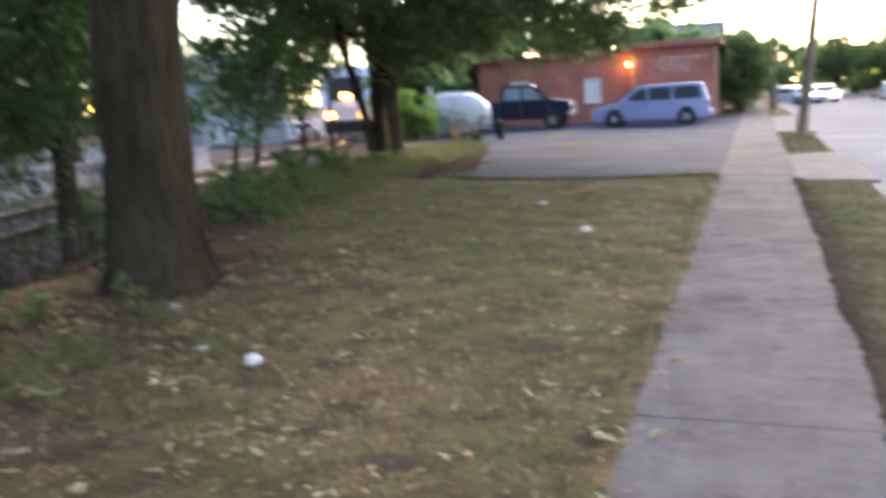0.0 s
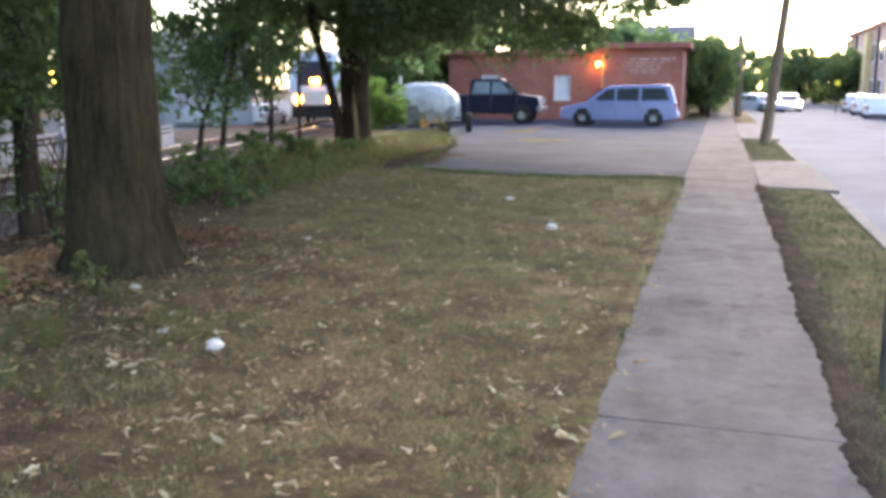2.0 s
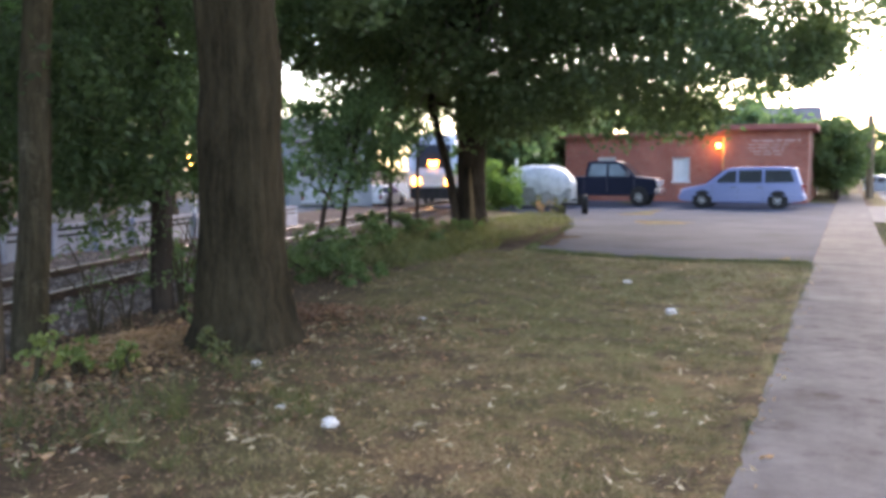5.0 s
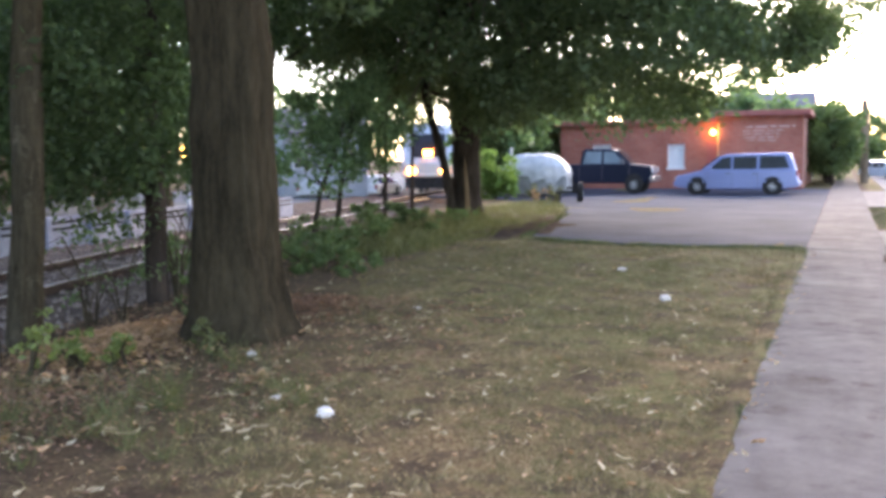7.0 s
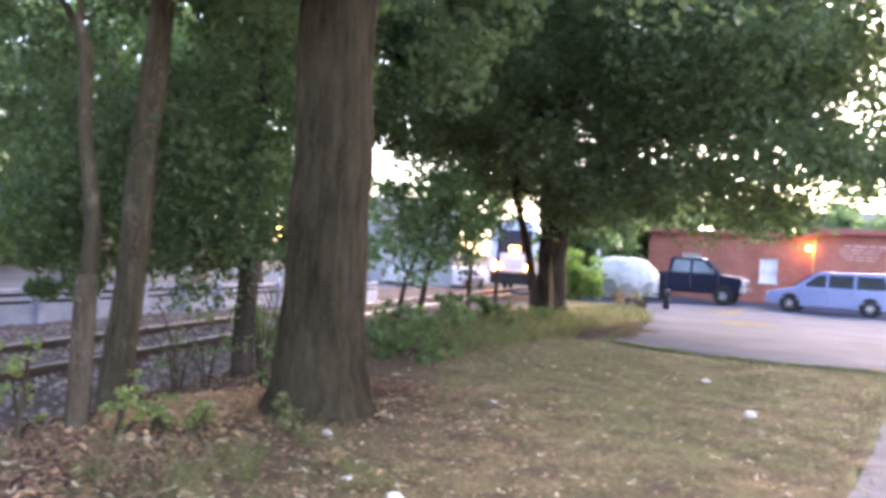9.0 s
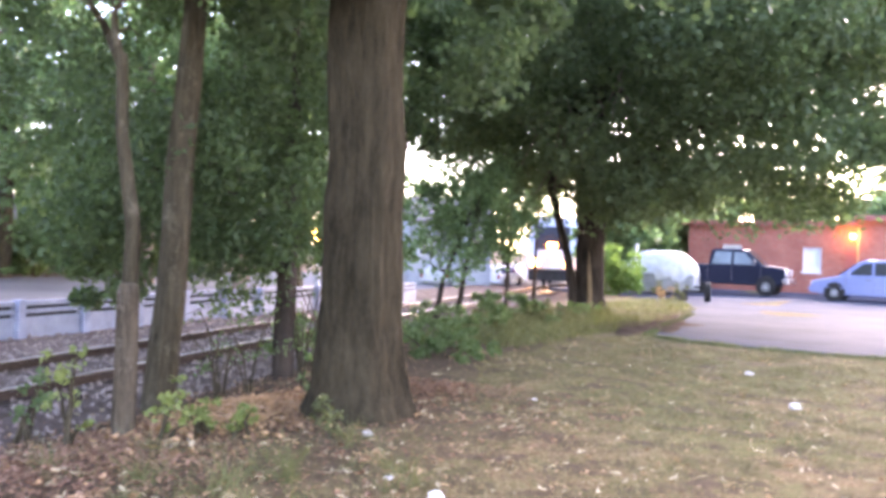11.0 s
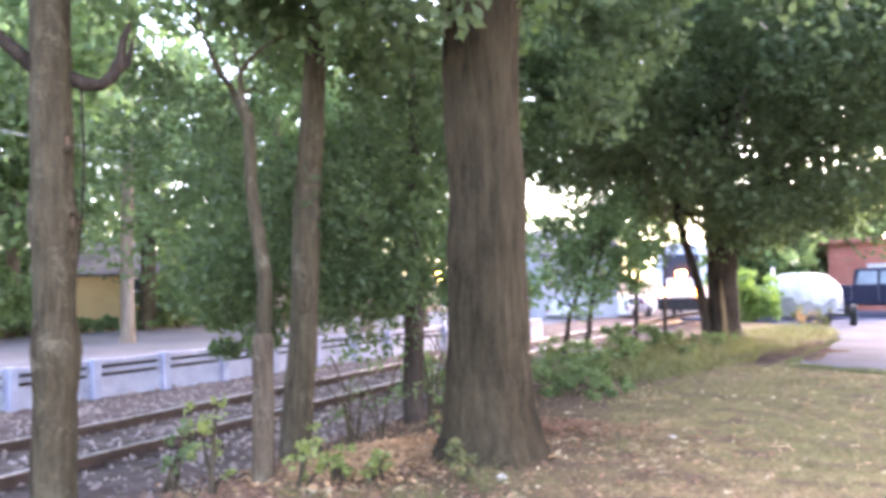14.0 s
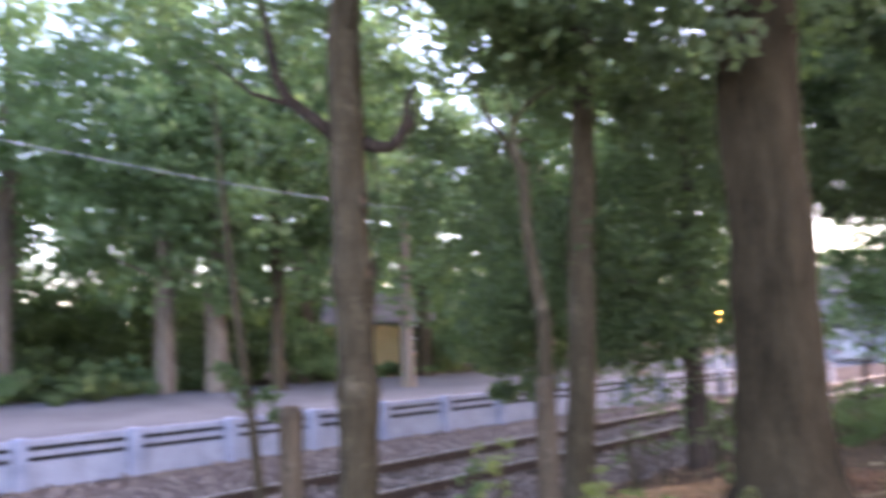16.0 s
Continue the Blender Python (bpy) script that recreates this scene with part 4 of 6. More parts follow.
shrub("bush", (-7.0, 10.9, -0.05), (0.9, 0.8, 0.32), 26, 60, 0.072, LEAF_MID, "green undergrowth bush beside the oak", 51)
shrub("bush", (-8.0, 12.2, -0.1), (1.0, 1.0, 0.42), 26, 60, 0.075, LEAF_MID, "dark undergrowth bush beside the track", 52)
shrub("bush", (-9.2, 15.2, -0.1), (1.1, 1.4, 0.42), 26, 60, 0.08, LEAF_MID, "undergrowth bush beside the track", 53)
shrub("bush", (-10.2, 19.0, -0.1), (1.0, 1.4, 0.4), 22, 60, 0.12, LEAF_MID, "low undergrowth beside the broad oak", 54)
shrub("bush", (-8.6, 9.8, -0.1), (0.6, 0.7, 0.5), 14, 50, 0.1, LEAF_MID, "dark low bush between oak and track", 55)
shrub("bright_shrub", (-13.2, 33.6, 0), (1.35, 1.2, 1.1), 46, 90, 0.16, LEAF_BRIGHT, "bright yellow-green shrub beside the covered trailer", 56)
for k, (x, y, s) in enumerate(((-5.68, 4.72, 0.36), (-5.55, 5.05, 0.22), (-6.4, 4.35, 0.34), (-5.2, 6.1, 0.16), (-4.75, 5.75, 0.2), (-6.2, 7.3, 0.28), (-7.0, 4.4, 0.3), (-5.3, 5.2, 0.2))):
    shrub("weed", (x, y, 0), (s * 0.75, s * 0.75, s * (0.95 if k != 2 else 1.2)), 10, 12, 0.045 if k in (3, 4) else 0.066, LEAF_WEED if k in (0, 1, 2, 7) else LEAF_ROUGH if k in (3, 4) else LEAF_MID, "small leafy green weed in the leaf litter", 60 + k, 4)

# woods across the street
spots = [(-29.1, 7.4, 0.30), (-28.6, 8.95, 0.34), (-28.0, 10.8, 0.22), (-26.4, 14.9, 0.20), (-33, 3.0, 0.3), (-31, -2, 0.3), (-36, 9, 0.3), (-34, 14.5, 0.25), (-33, 19.5, 0.3), (-30, 24, 0.25), (-36, 28, 0.3), (-40, 20, 0.3), (-40, 4, 0.3), (-31.5, 31, 0.25), (-44, 36, 0.3), (-29, -9, 0.3), (-24.8, 24.2, 0.2), (-26.2, 29.0, 0.22)]
for k, (x, y, rad0) in enumerate(spots):
    r = random.Random(100 + k)
    h = r.uniform(12, 16)
    pts = [(0, 0, -0.3), (0, 0, 0.2), (r.uniform(-0.2, 0.2), 0, 3), (r.uniform(-0.3, 0.3), 0, 7), (0, 0, h)]
    rad = [rad0 * 1.5, rad0 * 1.15, rad0, rad0 * 0.8, 0.05]
    near = k < 4
    cl = envelope(r, 94 if near else 74, (0, 0, h * 0.62), (4.6, 4.6, h * 0.42), 0.7, 1.4, lambda x, y: 3.2 if near else 1.5)
    make_tree("roadside_tree", (x, y, 0.1), pts, rad, limbs_to(r, 4, pts, 3.5, cl, 0.08), cl, 75, 0.34, BARK_PALE if k % 3 != 2 else BARK_THIN, LEAF_LIGHT, "tall leafy roadside tree with a pale trunk", 130 + k, 12, 0.08, group="woods across the street")
for k in range(18):
    s = -20 + 3.0 * k
    q = TRACK + ALONG * s + ACROSS * (-19.5 - 0.02 * s + (k % 3) * 0.8)
    r = random.Random(200 + k)
    shrub("roadside_bush", (q.x, q.y, 0.0), (1.8, 2.3, r.uniform(1.0, 1.7) * (0.5 if k in (7, 8, 9) else 0.3 if k in (12, 13) else 1)), 44, 60, 0.24, LEAF_LIGHT if k % 2 else LEAF_MID, "leafy bush at the far edge of the street", 210 + k)

# thick woods behind the roadside trees, with a clearing in front of the ochre house
def before_house(x, y):
    u = ((x + 37.0) * 15.8 - (y - 19.4) * 8.3) / (15.8 ** 2 + 8.3 ** 2)
    return -0.1 < u < 1 and abs((x + 37.0) * 8.3 + (y - 19.4) * 15.8) / 17.85 < 2.2


r = random.Random(400)
cl = []
for _ in range(780):
    s = r.uniform(-45, 75)
    d = r.uniform(-46, -27)
    q = TRACK + ALONG * s + ACROSS * d
    top = 11.0 - 0.05 * max(0, s)
    if before_house(q.x, q.y):
        continue
    cl.append((q.x, q.y, top * r.random() ** 1.1 + 0.6, r.uniform(1.2, 2.3)))
for _ in range(420):
    s = r.uniform(-45, 44)
    q = TRACK + ALONG * s + ACROSS * r.uniform(-33, -24.5)
    if before_house(q.x, q.y):
        continue
    cl.append((q.x, q.y, r.uniform(0.2, 3.6), r.uniform(0.9, 1.5)))
foliage("woods", cl, 80, 0.55, LEAF_MID, None, 401)
tagged(bpy.data.objects["woods"], "thick leafy woods behind the roadside trees", "woods", kind="stuff")

# brambles between the posts and the oak
r = random.Random(95)
for k in range(7):
    x, y = r.uniform(-8.3, -6.2), r.uniform(5.6, 9.4)
    t = thing("bramble", pose(x, y, ground_z(x, y)), "bare brown bramble stems beside the track", "bramble", "brambles")
    for _ in range(4):
        bm = bmesh.new()
        h, a, b = r.uniform(0.5, 1.25), r.uniform(-0.5, 0.5), r.uniform(-0.5, 0.5)
        tube(bm, [(0, 0, -0.1), (a * 0.2, b * 0.2, h * 0.5), (a * 0.6, b * 0.6, h * 0.9), (a, b, h * r.uniform(0.7, 1.0))], [0.012, 0.010, 0.008, 0.004], 5, 0.1, r)
        part("stem", bm, BARK_THIN, t)
    cl = [(r.uniform(-0.4, 0.4), r.uniform(-0.4, 0.4), r.uniform(0.3, 1.1), 0.16) for _ in range(6)]
    foliage("leaves", cl, 12, 0.06, LEAF_MID, t, 500 + k)


# ---- brick building ----
def wall_with_openings(name, x0, x1, z0, z1, y, depth, holes, parent, material):
    xs = sorted({x0, x1, *[h[0] for h in holes], *[h[1] for h in holes]})
    zs = sorted({z0, z1, *[h[2] for h in holes], *[h[3] for h in holes]})
    bm = bmesh.new()
    for a, b in zip(xs, xs[1:]):
        for c, d in zip(zs, zs[1:]):
            if not any(h[0] <= a and b <= h[1] and h[2] <= c and d <= h[3] for h in holes):
                box(bm, a, b, y, y + depth, c, d)
    bmesh.ops.remove_doubles(bm, verts=bm.verts[:], dist=0.0005)
    return part(name, bm, material, parent)


def window(parent, x0, x1, z0, z1, y):
    bm = bmesh.new()
    for a in ((x0, x0 + 0.06, z0, z1), (x1 - 0.06, x1, z0, z1), (x0 + 0.06, x1 - 0.06, z0, z0 + 0.06), (x0 + 0.06, x1 - 0.06, z1 - 0.06, z1), (x0 + 0.06, x1 - 0.06, (z0 + z1) / 2 - 0.025, (z0 + z1) / 2 + 0.025)):
        box(bm, a[0], a[1], y + 0.05, y + 0.12, a[2], a[3])
    w = part("window", bm, WHITE_PAINT, parent, "white framed window with drawn blinds")
    bm = bmesh.new()
    for k in range(int((z1 - z0 - 0.1) / 0.06)):
        box(bm, x0 + 0.06, x1 - 0.06, y + 0.13, y + 0.145, z0 + 0.06 + 0.06 * k, z0 + 0.06 + 0.06 * k + 0.055)
    part("blind", bm, BLIND, w, "pale slatted blind")
    bm = bmesh.new()
    box(bm, x0 - 0.06, x1 + 0.06, y - 0.05, y + 0.10, z0 - 0.07, z0 - 0.002)
    part("sill", bm, WHITE_PAINT, w)


YB = 46.0
house = thing("brick_building", pose(0, 0, 0), "low red brick building with a flat roof and white windows", "building")
holes_a = [(-8.29, -7.44, 1.04, 2.25), (-12.2, -11.25, 1.04, 2.3)]
wall_with_openings("wall", -14.0, -5.72, -0.1, 3.32, YB, 0.25, holes_a, house, BRICK)
wall_with_openings("wall", -5.72, -1.83, -0.1, 3.56, YB - 0.35, 0.25, [], house, BRICK)
for a in ((-14.0, -13.75, YB + 0.25, YB + 12, 3.32), (-2.08, -1.83, YB - 0.10, YB + 12, 3.56), (-5.72, -5.47, YB - 0.10, YB + 12, 3.56), (-13.75, -5.73, YB + 11.75, YB + 12, 3.32)):
    bm = bmesh.new()
    box(bm, *a[:4], -0.1, a[4])
    part("wall", bm, BRICK, house)
bm = bmesh.new()
box(bm, -14.25, -5.73, YB - 0.3, YB + 12.2, 3.32, 3.54, 0.02)
part("roof", bm, FASCIA, house, "flat roof with a dull red fascia")
bm = bmesh.new()
box(bm, -5.95, -1.5, YB - 0.75, YB + 12.2, 3.56, 3.82, 0.02)
part("roof", bm, FASCIA, house, "flat overhanging roof with a dull red fascia")
for h in holes_a:
    window(house, *h, YB)
bm = bmesh.new()
box(bm, -6.35, -5.74, YB - 0.03, YB - 0.003, -0.05, 2.35, 0.01)
part("door", bm, FASCIA, house, "dull red door beside the lamp")
bm = bmesh.new()
cyl(bm, (-5.79, YB - 0.09, 0.05), (-5.79, YB - 0.09, 3.25), 0.045, n=10)
for z in (0.6, 1.7, 2.9):
    box(bm, -5.85, -5.73, YB - 0.05, YB - 0.004, z, z + 0.05)
part("downpipe", bm, YELLOW_WALL, house, "pale tan downpipe beside the lamp")
sign = thing("wall_lettering", pose(0, 0, 0), "faded pale lettering on the brick wall", "lettering")
rl = random.Random(8)
for k, (z, x0, x1, h) in enumerate(((2.98, -4.45, -2.2, 0.10), (2.81, -4.6, -2.75, 0.065), (2.65, -4.62, -2.9, 0.065), (2.49, -4.5, -2.95, 0.065), (2.34, -4.35, -3.05, 0.055))):
    x = x0
    while x < x1:
        w = min(rl.uniform(0.25, 0.6), x1 - x)
        bm = bmesh.new()
        box(bm, x, x + w, YB - 0.356, YB - 0.3495, z, z + h)
        part("bar", bm, LETTER_PAINT, sign)
        x += w + 0.1
lamp = thing("wall_lamp", pose(-6.0, YB - 0.02, 2.72), "lit sodium wall lamp on a bracket", "lamp")
bm = bmesh.new()
box(bm, -0.06, 0.06, -0.03, 0.02, -0.1, 0.12, 0.01)
cyl(bm, (0, -0.02, 0.1), (0, -0.25, 0.16), 0.02, n=8)
part("bracket", bm, DARK_METAL, lamp)
bm = bmesh.new()
bmesh.ops.create_icosphere(bm, subdivisions=2, radius=0.11)
bmesh.ops.translate(bm, vec=(0, -0.28, 0.1), verts=bm.verts[:])
part("globe", bm, LAMP_WARM, lamp, "glowing orange globe", True)
pl = bpy.data.lights.new("wall_lamp_light", 'POINT')
pl.energy, pl.color, pl.shadow_soft_size = 5, (1.0, 0.55, 0.2), 0.12
new("wall_lamp_light", pl).matrix_world = pose(-6.0, YB - 0.62, 2.8)


# ---- vehicles ----
def prism(bm, prof, w0, w1=None, zsplit=None, bevel=0.05):
    """A side outline (x, z) drawn across the width; above zsplit it narrows to w1."""
    vs = []
    for side in (-1, 1):
        vs.append([bm.verts.new((x, side * w0, z)) for x, z in prof])
    n = len(prof)
    bm.faces.new(vs[0])
    bm.faces.new(vs[1][::-1])
    for k in range(n):
        bm.faces.new((vs[0][k], vs[1][k], vs[1][(k + 1) % n], vs[0][(k + 1) % n]))
    if w1 is not None:
        zt = max(z for _, z in prof)
        for row in vs:
            for v in row:
                if v.co.z > zsplit:
                    v.co.y *= 1 + (w1 / w0 - 1) * (v.co.z - zsplit) / (zt - zsplit)
    bmesh.ops.recalc_face_normals(bm, faces=bm.faces[:])
    if bevel:
        bmesh.ops.bevel(bm, geom=bm.edges[:], offset=bevel, segments=3, affect='EDGES', profile=0.6, clamp_overlap=True)


def side_panel(bm, poly, width_at, side, proud=0.012, thick=0.02):
    a = [bm.verts.new((x, side * (width_at(z) + proud), z)) for x, z in poly]
    b = [bm.verts.new((x, side * (width_at(z) + proud - thick), z)) for x, z in poly]
    bm.faces.new(a if side < 0 else a[::-1])
    n = len(poly)
    for k in range(n):
        bm.faces.new((a[k], b[k], b[(k + 1) % n], a[(k + 1) % n]))
    bmesh.ops.recalc_face_normals(bm, faces=bm.faces[:])


def wheel(parent, x, y, r, width, side, rim_label="silver wheel rim"):
    bm = bmesh.new()
    lathe(bm, [(r * 0.68, -width / 2), (r * 0.93, -width / 2), (r, -width * 0.35), (r, width * 0.35), (r * 0.93, width / 2), (r * 0.68, width / 2)], 0, 28)
    w = part("wheel", bm, RUBBER, parent, smooth=False)
    w.location = (x, y, r)
    bm = bmesh.new()
    o = side * width * 0.42
    lathe(bm, [(r * 0.68, o - 0.03), (r * 0.68, o + 0.01), (r * 0.56, o - side * 0.01), (r * 0.2, o + side * 0.015), (r * 0.06, o + side * 0.03)] if side > 0 else [(r * 0.06, o + side * 0.03), (r * 0.2, o + side * 0.015), (r * 0.56, o - side * 0.01), (r * 0.68, o - 0.01), (r * 0.68, o + 0.03)], 0, 24)
    for k in range(8):
        th = k * math.pi / 4
        vs = box(bm, r * 0.25, r * 0.55, o - 0.012 + side * 0.012, o + 0.012 + side * 0.012, -r * 0.05, r * 0.05)
        bmesh.ops.rotate(bm, verts=vs, cent=(0, 0, 0), matrix=Matrix.Rotation(th, 3, 'Y'))
    part("rim", bm, SILVER_PAINT, w, rim_label)
    return w


def make_van(m, paint, label, name="minivan", group=""):
    """Front towards +x, length 4.9 m."""
    t = thing(name, m, label, "van" if name == "minivan" else "car", group)
    bm = bmesh.new()
    prism(bm, [(-2.42, 0.30), (-1.80, 0.24), (1.75, 0.24), (2.42, 0.30), (2.46, 0.55), (2.36, 0.80), (1.35, 1.02), (-2.38, 1.05), (-2.46, 0.62)], 0.93, 0.90, 0.6, 0.06)
    part("body", bm, paint, t, smooth=False)
    bm = bmesh.new()
    prism(bm, [(-2.36, 1.0), (1.42, 0.98), (0.58, 1.62), (0.35, 1.70), (-1.9, 1.74), (-2.16, 1.68)], 0.885, 0.72, 1.0, 0.05)
    part("roof", bm, paint, t)
    wa = lambda z: 0.885 + (0.72 - 0.885) * (z - 1.0) / 0.74
    for side in (-1, 1):
        for poly in ([(1.05, 1.07), (0.48, 1.55), (0.16, 1.57), (0.16, 1.07)], [(0.06, 1.07), (0.06, 1.58), (-0.86, 1.60), (-0.86, 1.07)], [(-0.98, 1.07), (-0.98, 1.60), (-1.95, 1.60), (-2.12, 1.10)]):
            bm = bmesh.new()
            side_panel(bm, poly, wa, side)
            part("side_window", bm, CAR_GLASS, t, "dark tinted glass")
        bm = bmesh.new()
        box(bm, -2.30, 2.25, side * 0.935 - 0.012, side * 0.935 + 0.012, 0.52, 0.58, 0.005)
        part("side_moulding", bm, paint, t)
        for x in (1.12, 0.10, -0.92):
            bm = bmesh.new()
            box(bm, x - 0.006, x + 0.006, side * 0.921 - 0.008, side * 0.921 + 0.012, 0.34, 1.0)
            part("door_seam", bm, TRIM_GREY, t)
        for x in (0.28, -0.78):
            bm = bmesh.new()
            box(bm, x - 0.09, x + 0.09, side * 0.925 - 0.015, side * 0.925 + 0.02, 0.86, 0.90, 0.008)
            part("door_handle", bm, TRIM_GREY, t)
        bm = bmesh.new()
        box(bm, 0.92, 1.08, side * 1.0 - 0.09, side * 1.0 + 0.07, 1.05, 1.19, 0.03)
        part("mirror", bm, paint, t)
        bm = bmesh.new()
        box(bm, 2.30, 2.45, side * 0.68 - 0.2, side * 0.68 + 0.2, 0.62, 0.76, 0.03)
        part("headlight", bm, CHROME, t, "clear headlight lens")
        bm = bmesh.new()
        box(bm, -2.47, -2.38, side * 0.80 - 0.07, side * 0.80 + 0.09, 0.66, 1.0, 0.02)
        part("tail_light", bm, TAIL_RED, t, "red tail light")
        for x in (1.52, -1.50):
            bm = bmesh.new()
            lathe(bm, [(0.40, -0.03), (0.40, 0.03)], 0, 24)
            o = part("wheel_arch", bm, DARK_METAL, t)
            o.location = (x, side * 0.905, 0.36)
            wheel(t, x, side * 0.85, 0.33, 0.21, side)
    bm = bmesh.new()
    prism(bm, [(1.36, 1.06), (0.62, 1.60), (0.66, 1.62), (1.41, 1.08)], 0.74, 0.64, 1.06, 0.0)
    part("windscreen", bm, CAR_GLASS, t)
    for x0, x1 in ((2.36, 2.52), (-2.54, -2.38)):
        bm = bmesh.new()
        box(bm, x0, x1, -0.92, 0.92, 0.34, 0.56, 0.05)
        part("bumper", bm, paint, t)
    return t


def make_pickup(m, label):
    t = thing("pickup_truck", m, label, "pickup truck")
    bm = bmesh.new()
    prism(bm, [(-2.7, 0.42), (1.85, 0.40), (2.12, 0.5), (2.17, 0.95), (2.07, 1.12), (1.2, 1.2), (-2.72, 1.2)], 0.96, 0.93, 0.8, 0.06)
    part("body", bm, NAVY_PAINT, t)
    bm = bmesh.new()
    prism(bm, [(-1.1, 1.15), (1.2, 1.15), (0.5, 1.78), (0.25, 1.84), (-0.85, 1.84), (-1.02, 1.78)], 0.90, 0.72, 1.15, 0.05)
    part("cab", bm, NAVY_PAINT, t)
    wa = lambda z: 0.90 + (0.72 - 0.90) * (z - 1.15) / 0.69
    for side in (-1, 1):
        for poly in ([(0.95, 1.22), (0.43, 1.70), (0.0, 1.72), (0.0, 1.22)], [(-0.12, 1.22), (-0.12, 1.72), (-0.82, 1.72), (-0.94, 1.22)]):
            bm = bmesh.new()
            side_panel(bm, poly, wa, side)
            part("side_window", bm, PICKUP_SKY_GLASS, t, "glass with the sky reflection put into its colour")
        for x in (1.15, -0.06, -1.12):
            bm = bmesh.new()
            box(bm, x - 0.008, x + 0.008, side * 0.953 - 0.01, side * 0.953 + 0.014, 0.55, 1.14)
            part("door_seam", bm, TRIM_GREY, t)
        bm = bmesh.new()
        box(bm, 1.99, 2.20, side * 0.74 - 0.17, side * 0.74 + 0.2, 0.82, 1.04, 0.03)
        part("headlight", bm, WHITE_CAR, t, "bright headlight lens")
        bm = bmesh.new()
        box(bm, 0.78, 0.95, side * 1.06 - 0.08, side * 1.06 + 0.08, 1.2, 1.42, 0.03)
        part("mirror", bm, TRIM_GREY, t)
        for x in (1.38, -1.75):
            bm = bmesh.new()
            lathe(bm, [(0.42, -0.03), (0.42, 0.03)], 0, 24)
            o = part("wheel_arch", bm, DARK_METAL, t)
            o.location = (x, side * 0.935, 0.40)
            wheel(t, x, side * 0.87, 0.35, 0.26, side)
    bm = bmesh.new()
    prism(bm, [(1.19, 1.20), (0.54, 1.76), (0.58, 1.78), (1.24, 1.22)], 0.76, 0.66, 1.2, 0.0)
    part("windscreen", bm, CAR_GLASS, t)
    bm = bmesh.new()
    box(bm, 2.11, 2.20, -0.52, 0.52, 0.78, 1.05, 0.02)
    part("grille", bm, CHROME, t, "bright metal grille")
    bm = bmesh.new()
    box(bm, 2.07, 2.30, -0.98, 0.98, 0.5, 0.72, 0.05)
    part("bumper", bm, CHROME, t, "bright metal bumper")
    t.scale = (1, 1, 1.1)
    return t


make_van(pose(-4.18, 39.5, 0.012, 0, 0, 180), VAN_PAINT, "lavender-blue minivan parked on the lot")
make_pickup(pose(-9.98, 40.2, 0.012, 0, 0, 3), "dark navy pickup truck parked by the brick wall")

# the boat trailer under its tarpaulin
tr = thing("covered_trailer", pose(-12.15, 36.3, 0.0, 0, 0, 8), "boat trailer under a silver tarpaulin", "trailer")
bm = bmesh.new()
rings = []
NR, NC = 26, 40
rt = random.Random(77)
for i in range(NR):
    u = i / (NR - 1)
    ring = []
    for k in range(NC):
        th = 2 * math.pi * k / NC
        ex = 0.68
        cx = math.copysign(abs(math.cos(th)) ** ex, math.cos(th))
        cy = math.copysign(abs(math.sin(th)) ** ex, math.sin(th))
        g = math.cos(u * math.pi / 2 * 0.97) ** 0.62 * (1 + 0.06 * math.sin(math.pi * min(1, u * 2)))
        fold = 1 + (0.05 * math.sin(9 * th + 2 * math.sin(3 * th) + 2 * u) + 0.025 * math.sin(19 * th - 3 * u)) * (1 - u) ** 0.6
        ring.append(bm.verts.new((1.42 * cx * g * fold, 0.95 * cy * g * fold, 0.42 + 1.42 * math.sin(u * math.pi / 2) ** 0.7 + 0.03 * math.sin(4 * th) * (1 - u))))
    rings.append(ring)
for a, b in zip(rings, rings[1:]):
    for k in range(NC):
        bm.faces.new((a[k], a[(k + 1) % NC], b[(k + 1) % NC], b[k]))
bm.faces.new(rings[-1])
cover = part("tarpaulin", bm, TARP, tr, "silver tarpaulin with creases", True)
bm = bmesh.new()
rings = []
for i in range(5):
    ring = []
    for k in range(NC):
        th = 2 * math.pi * k / NC
        cx = math.copysign(abs(math.cos(th)) ** 0.55, math.cos(th))
        cy = math.copysign(abs(math.sin(th)) ** 0.55, math.sin(th))
        w = 1.035 + 0.05 * math.sin(7 * th + 1.5 * math.sin(2 * th)) * (1 - i / 5)
        top = 0.92 + 0.24 * math.sin(2 * th + 0.6) + 0.12 * math.sin(7 * th)
        ring.append(bm.verts.new((1.42 * cx * w, 0.95 * cy * w, 0.14 + (top - 0.14) * i / 4)))
    rings.append(ring)
for a, b in zip(rings, rings[1:]):
    for k in range(NC):
        bm.faces.new((a[k], a[(k + 1) % NC], b[(k + 1) % NC], b[k]))
part("tarpaulin_skirt", bm, TARP_GREY, tr, "dull grey hanging lower tarpaulin", True)
bm = bmesh.new()
for yy in (-0.6, 0.6):
    box(bm, -1.5, 2.0, yy - 0.04, yy + 0.04, 0.34, 0.42)
for xx in (-1.2, 0.0, 1.2):
    box(bm, xx - 0.04, xx + 0.04, -0.56, 0.56, 0.345, 0.415)
part("chassis", bm, DARK_METAL, tr)
wheel(tr, 0.2, -0.74, 0.3, 0.2, -1)
wheel(tr, 0.2, 0.74, 0.3, 0.2, 1)
sp = thing("tyre_stand", pose(-8.92, 31.8, 0.01, 0, 0, 106), "upright tyre on a short axle beside the lot", "tyre")
wheel(sp, 0, 0, 0.36, 0.22, -1)
bm = bmesh.new()
cyl(bm, (0, 0, 0.36), (0, 0.9, 0.36), 0.05)
